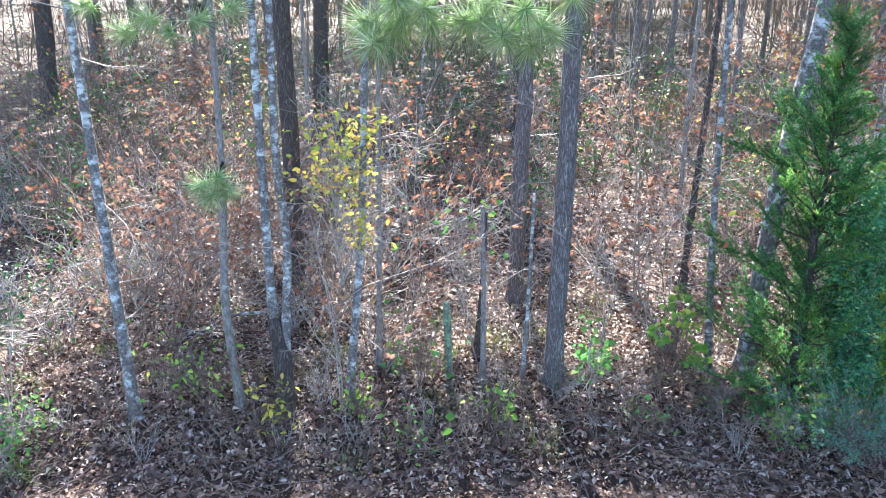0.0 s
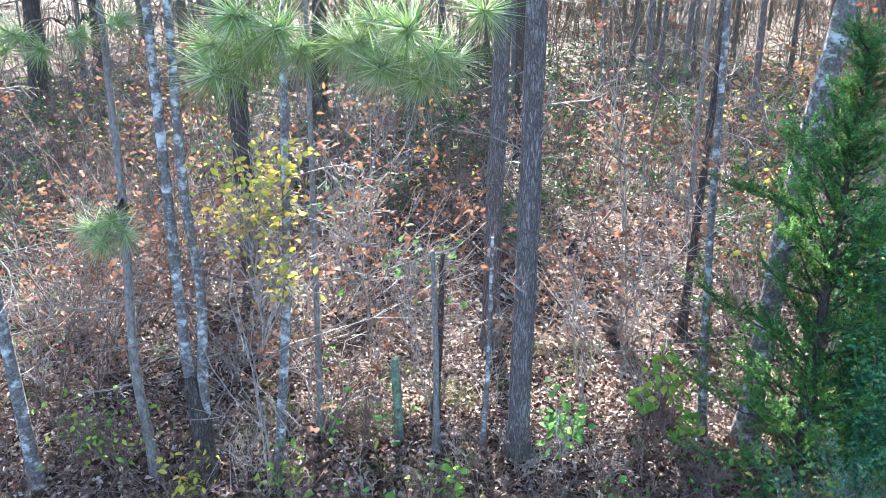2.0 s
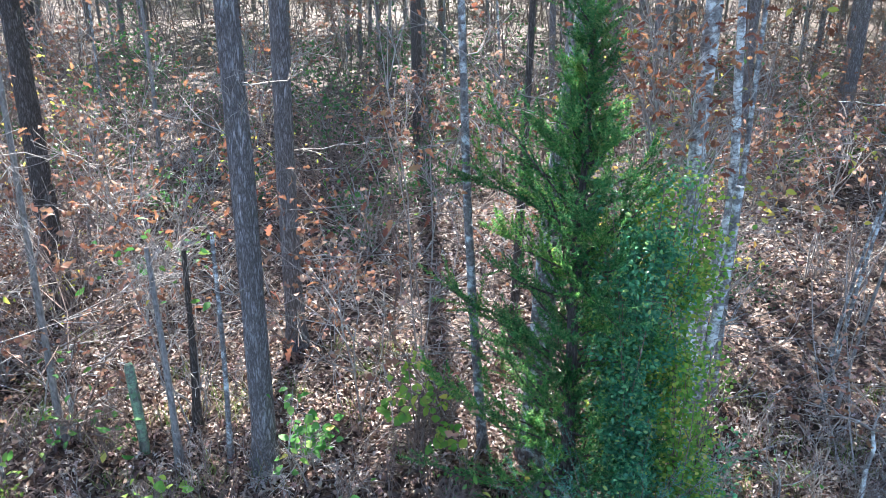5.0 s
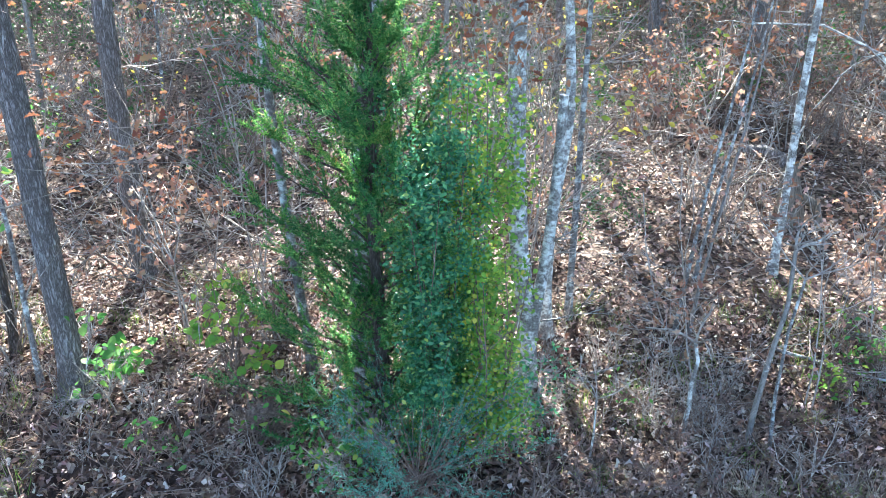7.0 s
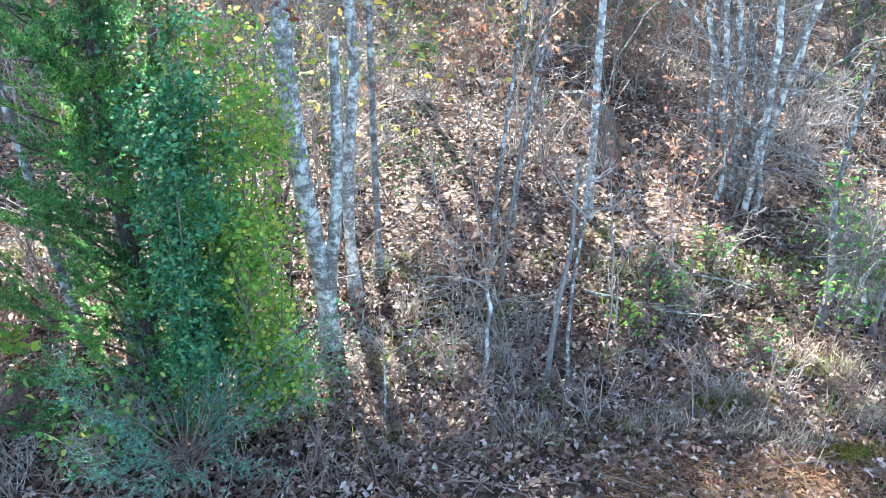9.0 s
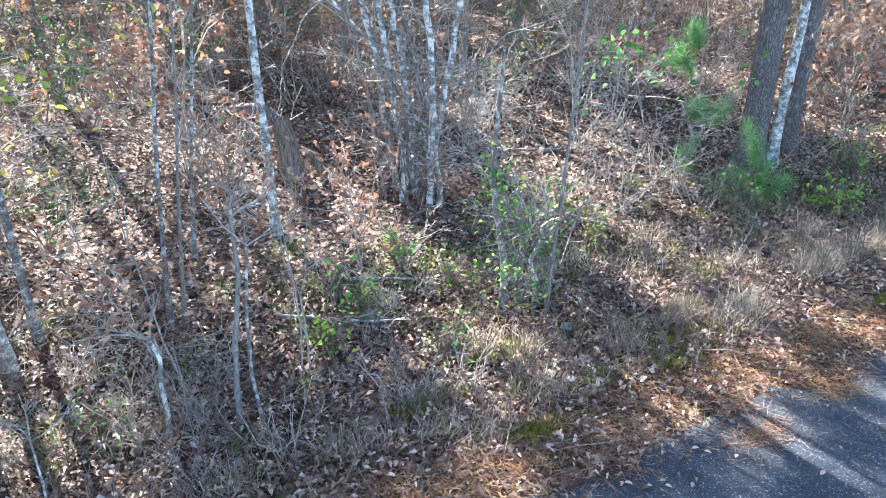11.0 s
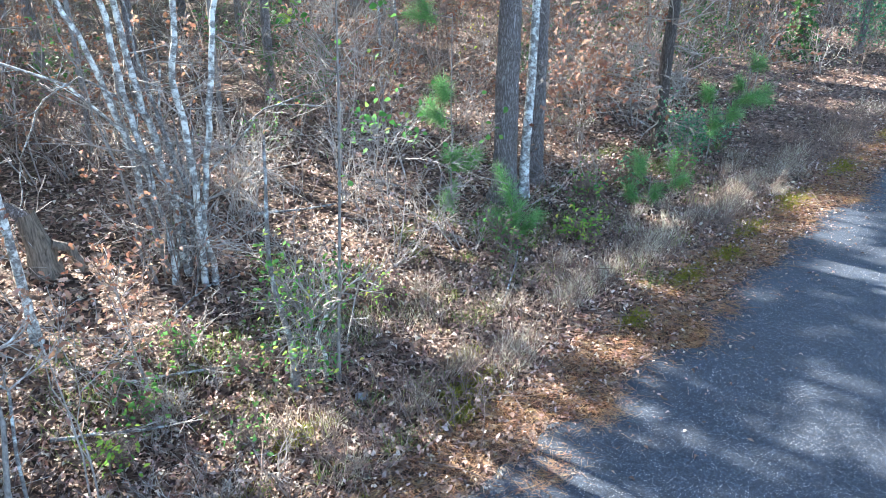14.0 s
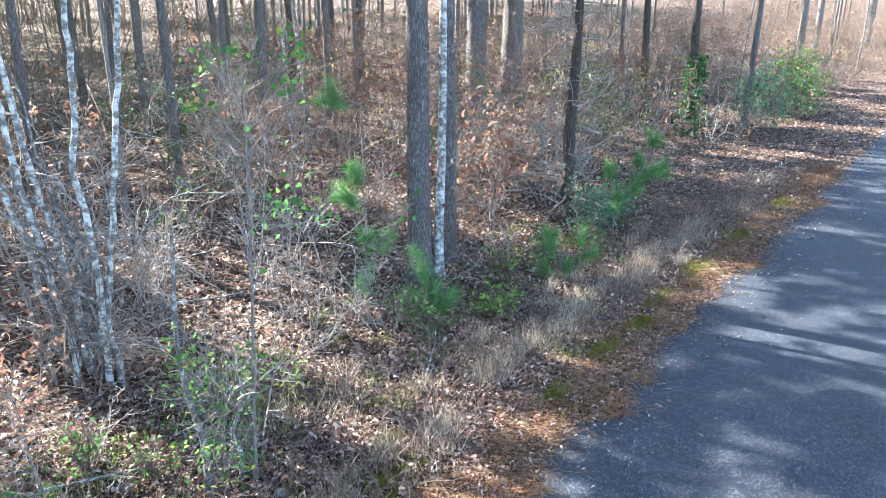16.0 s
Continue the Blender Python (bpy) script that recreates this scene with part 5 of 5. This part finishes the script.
# ---- the woods behind ----
WOOD_KINDS = [
    tree(0, -90, 0.11, [(4, 0.1, 0)], 17.0, BARK_PINE, "tall dark pine in the woods", PINE_TALL, 2, name="pine", group="woods", sides=9),
    tree(0, -90, 0.085, [(4, -0.15, 0.1)], 14.0, BARK_PINE, "pine with brown bark in the woods", PINE_MID, 2, name="pine", group="woods", sides=9),
    tree(0, -90, 0.135, [(4, 0.05, 0.1)], 18.0, BARK_PINE, "stout pine in the woods", PINE_WIDE, 1, name="pine", group="woods", sides=10),
    tree(0, -90, 0.05, [(2, 0.1, 0), (4, 0.05, 0)], 9.0, BARK_GREY, "slim grey hardwood in the woods", OAK_TOP, 3, name="hardwood", group="woods", sides=7),
    tree(0, -90, 0.035, [(2, -0.1, 0), (4, -0.25, 0)], 8.0, BARK_LICHEN, "thin pale hardwood in the woods", BARE_TOP, 3, name="hardwood", group="woods", sides=7),
]
taken = [(o.location.x, o.location.y) for o in scene.objects if o.parent is None and o.type == "EMPTY" and o.get("category") == "tree"]


# sunny gaps in the canopy: places on the ground that the sun reaches between the crowns
SUNNY = ((8.3, 8.9), (9.6, 9.8), (12.4, 6.9), (13.4, 14.0), (1.9, 9.6), (6.7, 10.8), (-2.6, 7.5), (0.3, 9.4), (3.0, 10.8), (17.6, 7.0), (28.0, 5.5), (31.0, 5.0))


def in_sun_lane(x, y):
    for a, b in SUNNY:
        away = y - b
        rise = away * math.tan(elev)
        if abs(x - (a + away * SUN_FROM.x / SUN_FROM.y)) < 1.0 and 8.0 < rise < 18.0:
            return True
    return False
pick = np.random.RandomState(21)
pick.rand(14)
spot_pick = np.random.RandomState(4)


def woods(n, x0, x1, y0, y1, weights, gap, spots=()):
    done = tries = 0
    while done < n and tries < n * 30:
        tries += 1
        x, y = spots[done] if spots else (pick.uniform(x0, x1), pick.uniform(y0, y1))
        if not spots and any((x - a) ** 2 + (y - b) ** 2 < gap * gap for a, b in taken):
            continue
        if not spots and in_sun_lane(x, y):
            continue
        taken.append((x, y))
        source = spot_pick if spots else pick
        ob = copy_thing(WOOD_KINDS[source.choice(5, p=weights)], Matrix.Translation((x, y, gz(x, y))))
        ob.rotation_euler = (0, 0, source.uniform(0, 6.28))
        done += 1


# pines added at set spots so that their crowns shade ground and road
woods(7, 0, 0, 0, 0, [.5, .5, 0, 0, 0], 0, [(5.7, 22.8), (5.9, 20.8), (5.0, 20.2), (8.9, 18.5), (1.9, 21.7), (7.0, 18.6), (-0.4, 31.5)])
woods(2, 0, 0, 0, 0, [0, 0, 1, 0, 0], 0, [(11.4, 19.6), (12.9, 20.6)])
woods(9, -16, 24, 13.5, 20, [.07, .1, .03, .4, .4], 1.4)
# two loose groups of pines, added to shade the road
woods(10, 7, 34, 19, 27, [.35, .3, .35, 0, 0], 2.0)
woods(4, 8, 20, 17, 21, [.4, .3, .3, 0, 0], 1.8)
woods(66, -26, 48, 22, 40, [.28, .24, .18, .16, .14], 1.7)
woods(15, 26, 60, 10, 20, [.2, .25, .1, .25, .2], 1.8)
for k in WOOD_KINDS:
    for o in list(k.children_recursive) + [k]:
        bpy.data.objects.remove(o)


def far_woods():
    s, c = Soup(), Soup()
    for _ in range(230):
        x, y = rng.uniform(-60, 110), 38 + 70 * rng.uniform(0, 1) ** 1.5
        if x > 50 and rng.uniform() < 0.5:
            y = rng.uniform(11, 60)
        z = gz(x, y)
        h = rng.uniform(10, 17)
        r = rng.uniform(0.06, 0.14)
        line = np.array([[x, y, z - 0.2], [x + rng.normal(0, 0.1), y, z + 3], [x + rng.normal(0, 0.3), y, z + h]])
        tube(s, line, [r * 1.2, r, r * 0.5], 6)
        n = 520
        p = np.array([x, y, z + h * 0.8]) + rng.normal(0, 1, (n, 3)) * [2.0, 2.0, h * 0.13]
        scatter(c, FAR_BLADE, aims(rng.normal(0, 1, (n, 3))), rng.uniform(0.9, 1.5, n), p)
    t = thing("far_woods", 0, 50, 0, "distant pine woods of many trunks", "woods", kind="stuff")
    for nm, so, m in (("trunks", s, BARK_PINE), ("crowns", c, NEEDLE)):
        ob = part(nm, so, m, t)
        ob.location = (0, -50, 0)


far_woods()


def far_brush():
    """Undergrowth too far off to tell one shrub from the next."""
    s, f = Soup(), Soup()
    n = 3800
    x, y = rng.uniform(-26, 46, n), 15 + 80 * rng.uniform(0, 1, n) ** 1.25
    roadside = np.arange(n) % 3 == 0
    x, y = np.where(roadside, rng.uniform(30, 95, n), x), np.where(roadside, rng.uniform(8.6, 26, n), y)
    h = rng.uniform(0.8, 3.4, n) * (0.8 + y / 70)
    up = np.stack([rng.normal(0, 0.25, n), rng.normal(0, 0.25, n), np.ones(n)], 1)
    lines = wander_many(np.stack([x, y, ground_z(x, y) - 0.05], 1), up, h, 3, 0.2)
    r = 0.005 + 0.0003 * y
    strands(s, lines, r[:, None] * [1.3, 1.0, 1.0, 0.7])
    who = np.repeat(np.arange(n), 6)
    m = len(who)
    way = (rng.normal(0, 1, (m, 3)) + np.array([0, 0, 0.5])) * np.array([1, 1, 0.6])
    side = wander_many(lines[who, rng.randint(1, 4, m)], way, h[who] * rng.uniform(0.25, 0.75, m), 2, 0.35)
    strands(s, side, r[who][:, None] * [0.7, 0.6, 0.4])
    e = side[:, -1]
    g, o = Soup(), Soup()
    for so, k in ((f, 12000), (g, 5000), (o, 2500)):
        q = e[rng.randint(0, len(e) // (1 if so is f else 3), k)] + rng.normal(0, 0.15, (k, 3))
        scatter(so, OVAL, turns(k, 1.0), rng.uniform(0.06, 0.13, k), q)
    t = thing("far_brush", 0, 20, 0, "bare undergrowth and withered leaves deep in the woods", "undergrowth", kind="stuff")
    for nm, so, m in (("twigs", s, TWIG_BROWN), ("withered_leaves", f, LEAF_TAN), ("green_leaves", g, LEAF_IVY), ("russet_leaves", o, LEAF_ORANGE)):
        ob = part(nm, so, m, t)
        ob.location = (0, -20, 0)


far_brush()

# ---- what covers the ground ----
def cover(name, label, category, material, build):
    s = Soup()
    build(s)
    tagged(part(name, s, material), label, category, kind="stuff")


def litter(s):
    def lay(n, x0, x1, y0, y1, lo, hi):
        x, y = rng.uniform(x0, x1, n), rng.uniform(y0, y1, n)
        ok = y > road_edge(x) - np.abs(rng.normal(0, 0.16, n))
        x, y = x[ok], y[ok]
        z = ground_z(x, y) + rng.uniform(0.004, 0.06, len(x)) + 0.02 * (y < road_edge(x))
        k = rng.uniform(0, 1, len(x))
        p, size = np.stack([x, y, z], 1), rng.uniform(lo, hi, len(x))
        for tpl, a, b in ((OAK_FLAT if y1 < 11 else OVAL_SMALL, 0, 0.4), (OVAL_SMALL, 0.4, 0.7), (CURLED_SMALL, 0.7, 1.01)):
            m = (k >= a) & (k < b)
            scatter(s, tpl, turns(m.sum(), 0.55), size[m], p[m])
    lay(15000, -5.5, 26, 5.9, 7.0, 0.03, 0.065)
    lay(60000, -5.5, 22, 6.8, 10.5, 0.04, 0.098)
    lay(30000, -8, 26, 10.5, 16, 0.065, 0.125)
    lay(18000, -12, 36, 16, 27, 0.08, 0.16)
    lay(9000, 22, 46, 5.9, 12, 0.06, 0.13)


def straw(s):
    n = 30000
    x = rng.uniform(7.5, 30, n)
    y = road_edge(x) + rng.normal(0.42, 0.3, n)
    z = np.maximum(ground_z(x, y), np.where(y < road_edge(x) + 0.03, 0.02 + 0.05 * (1 - ((y - 2.6) / 3.5) ** 2), -1)) + rng.uniform(0.004, 0.055, n)
    scatter(s, NEEDLES, turns(n, 0.09), rng.uniform(0.12, 0.2, n), np.stack([x, y, z], 1))
    for cx, cy in ((12.3, 5.85), (14.4, 5.85), (15.2, 5.9), (11.2, 5.75), (25.4, 5.9), (20.4, 5.95)):
        m = 260
        p = np.stack([rng.normal(cx, 0.2, m), rng.normal(cy, 0.1, m)], 1)
        z = 0.025 + 0.05 * (1 - ((p[:, 1] - 2.6) / 3.5) ** 2) + rng.uniform(0, 0.02, m)
        scatter(s, NEEDLES, turns(m, 0.08), rng.uniform(0.12, 0.2, m), np.concatenate([p, z[:, None]], 1))


def grass_tufts(s, spots, blades, lo, hi, wide=1.0):
    for x, y, r in spots:
        n = int(blades * (0.6 + r))
        p = np.stack([rng.normal(x, r * 0.5, n), rng.normal(y, r * 0.35, n)], 1)
        d = np.stack([rng.normal(0, 0.45, n), rng.normal(-0.15, 0.45, n), np.ones(n)], 1)
        scatter(s, (BLADE[0] * np.array([1, wide, 1]), BLADE[1]), aims(d), rng.uniform(lo, hi, n), np.concatenate([p, ground_z(p[:, 0], p[:, 1])[:, None] - 0.01], 1))


def dead_stalks(s):
    n = 3000
    x = rng.uniform(-5.5, 26, n)
    y = 6.95 + np.abs(rng.normal(0, 1.0, n)) + 0.2 * np.sin(x)
    d = np.stack([rng.normal(0, 0.6, n), rng.normal(0, 0.6, n), np.ones(n)], 1)
    ln = rng.uniform(0.12, 0.62, n)
    lines = wander_many(np.stack([x, y, ground_z(x, y) - 0.01], 1), d, ln, 3, 0.3)
    strands(s, lines, np.broadcast_to([0.005, 0.0045, 0.004, 0.003], (n, 4)))
    who = np.repeat(np.arange(n), 2)
    side = wander_many(lines[who, rng.randint(1, 3, 2 * n)], d[who] + rng.normal(0, 0.8, (2 * n, 3)), ln[who] * rng.uniform(0.2, 0.5, 2 * n), 2, 0.35)
    strands(s, side, np.broadcast_to([0.004, 0.0034, 0.0026], (2 * n, 3)))


def floor_sticks(s):
    n = 3600
    x, y = rng.uniform(-8, 28, n), 6.4 + 11.6 * rng.uniform(0, 1, n) ** 1.3
    a = rng.uniform(0, 2 * np.pi, n)
    lines = wander_many(np.stack([x, y, ground_z(x, y) + 0.03], 1), np.stack([np.cos(a), np.sin(a), rng.uniform(-0.02, 0.3, n)], 1), rng.uniform(0.2, 1.0, n), 4, 0.2)
    strands(s, lines, rng.uniform(0.003, 0.009, n)[:, None] * np.linspace(1, 0.5, 5), 4)


def moss_beds(s):
    for x, y, r in ((11.7, 7.15, 0.4), (11.3, 6.9, 0.25), (15.7, 6.7, 0.35), (17.9, 6.8, 0.4), (19.6, 6.75, 0.5), (14.2, 6.6, 0.25), (10.0, 7.9, 0.3), (8.9, 7.6, 0.3), (12.2, 7.6, 0.2), (16.8, 6.6, 0.3), (22.0, 6.7, 0.5), (25.0, 6.6, 0.5), (9.6, 6.7, 0.2)):
        n = int(2800 * r)
        p = np.stack([rng.normal(x, r * 0.6, n), rng.normal(y, r * 0.28, n)], 1)
        d = np.stack([rng.normal(0, 0.5, n), rng.normal(0, 0.5, n), np.ones(n)], 1)
        scatter(s, SCALE_LEAF, aims(d), rng.uniform(0.04, 0.075, n), np.concatenate([p, ground_z(p[:, 0], p[:, 1])[:, None] + 0.02], 1))


cover("leaf_litter", "brown and tan fallen oak leaves covering the ground", "leaf litter", LITTER, litter)
cover("pine_straw", "fallen reddish pine needles along the road edge", "pine straw", STRAW, straw)
cover("dry_grass", "tufts of pale dry grass on the verge", "grass", GRASS_DRY, lambda s: grass_tufts(s, [(14.1, 7.44, 0.4), (14.5, 7.6, 0.4), (16.0, 7.65, 0.5), (16.5, 7.5, 0.4), (18.6, 7.45, 0.5), (19.4, 7.5, 0.5), (21.0, 7.4, 0.6), (12.4, 7.1, 0.4), (12.8, 7.3, 0.35), (11.9, 7.5, 0.3), (10.0, 7.1, 0.35), (9.2, 6.9, 0.35), (8.3, 7.3, 0.3), (13.3, 8.0, 0.4), (12.4, 8.6, 0.4), (11.8, 9.0, 0.5), (13.0, 9.0, 0.5), (7.2, 7.4, 0.25), (9.9, 8.1, 0.3), (24, 7.4, 0.7), (27, 7.6, 0.8)] + [(14 + 0.4 * k, 7.55 + 0.15 * math.sin(k), 0.35) for k in range(22)] + [(rng.uniform(8, 24), rng.uniform(6.9, 9), 0.2) for _ in range(16)], 200, 0.12, 0.36, 0.9))
cover("green_grass", "scattered green grass and weeds", "grass", GRASS_GREEN, lambda s: grass_tufts(s, [(rng.uniform(-5, 20), rng.uniform(6.8, 10.5), 0.25) for _ in range(110)] + [(rng.uniform(8.5, 12), rng.uniform(8.6, 11), 0.3) for _ in range(26)] + [(rng.uniform(14, 22), rng.uniform(7.8, 10), 0.3) for _ in range(26)] + [(9.3, 9.4, 0.5), (9.8, 9.8, 0.5), (10.4, 9.4, 0.4), (15.4, 8.9, 0.4)], 60, 0.1, 0.3))
cover("dead_stalks", "dead grey weed stalks along the verge", "weeds", TWIG_BROWN, dead_stalks)
cover("fallen_twigs", "small fallen twigs on the leaf litter", "twigs", TWIG_BROWN, floor_sticks)
def road_bits(s):
    n = 900
    x = rng.uniform(8, 34, n)
    y = road_edge(x) - np.abs(rng.normal(0, 0.55, n))
    z = 0.02 + 0.05 * (1 - ((y - 2.6) / 3.5) ** 2)
    for tpl, a in ((OVAL, 0), (CURLED, 1), (NEEDLES, 2)):
        m = np.arange(n) % 3 == a
        scatter(s, tpl, turns(m.sum(), 0.12), rng.uniform(0.03, 0.07, m.sum()) * (2.2 if a == 2 else 1), np.stack([x[m], y[m], z[m] + 0.006], 1))


cover("road_debris", "scattered leaf bits and needles on the asphalt", "debris", LITTER, road_bits)
cover("moss", "yellow-green moss on the road shoulder", "moss", MOSS, moss_beds)


def loose_leaves(n):
    """The leaves nearest to the road, each by itself."""
    shapes = []
    for tpl in (OAK, CURLED, OVAL, OAK_FLAT):
        s = Soup()
        s.add(*tpl)
        shapes.append(s.mesh("fallen_leaf", LOOSE_LEAF))
    ground = bpy.data.objects["ground"]
    for k in range(n):
        x = rng.uniform(-3.5, 15)
        y = float(road_edge(x)) + 0.15 + abs(rng.normal(0, 0.7))
        ob = new("fallen_leaf", shapes[k % 4])
        size = rng.uniform(0.06, 0.11)
        ob.matrix_basis = Matrix.LocRotScale((x, y, gz(x, y) + 0.05), Euler((rng.normal(0, 0.35), rng.normal(0, 0.35), rng.uniform(0, 6.28))), (size, size, size))
        ob.parent = ground


def loose_leaf_material():
    m = leaf_material("loose_leaf", [(0.0, (0.16, 0.08, 0.055)), (1.0, (0.16, 0.08, 0.055))], 0.2, 0.42)
    t = m.node_tree
    info = t.nodes.new("ShaderNodeObjectInfo")
    r = ramp(t, [(0.0, (0.10, 0.05, 0.035)), (0.4, (0.22, 0.12, 0.085)), (0.75, (0.38, 0.25, 0.19)), (1.0, (0.62, 0.50, 0.43))])
    t.links.new(info.outputs["Random"], r.inputs["Fac"])
    for node, sock in (("Principled BSDF", "Base Color"), ("Translucent BSDF", "Color")):
        t.links.new(r.outputs["Color"], t.nodes[node].inputs[sock])
    return m


LOOSE_LEAF = loose_leaf_material()
loose_leaves(300)
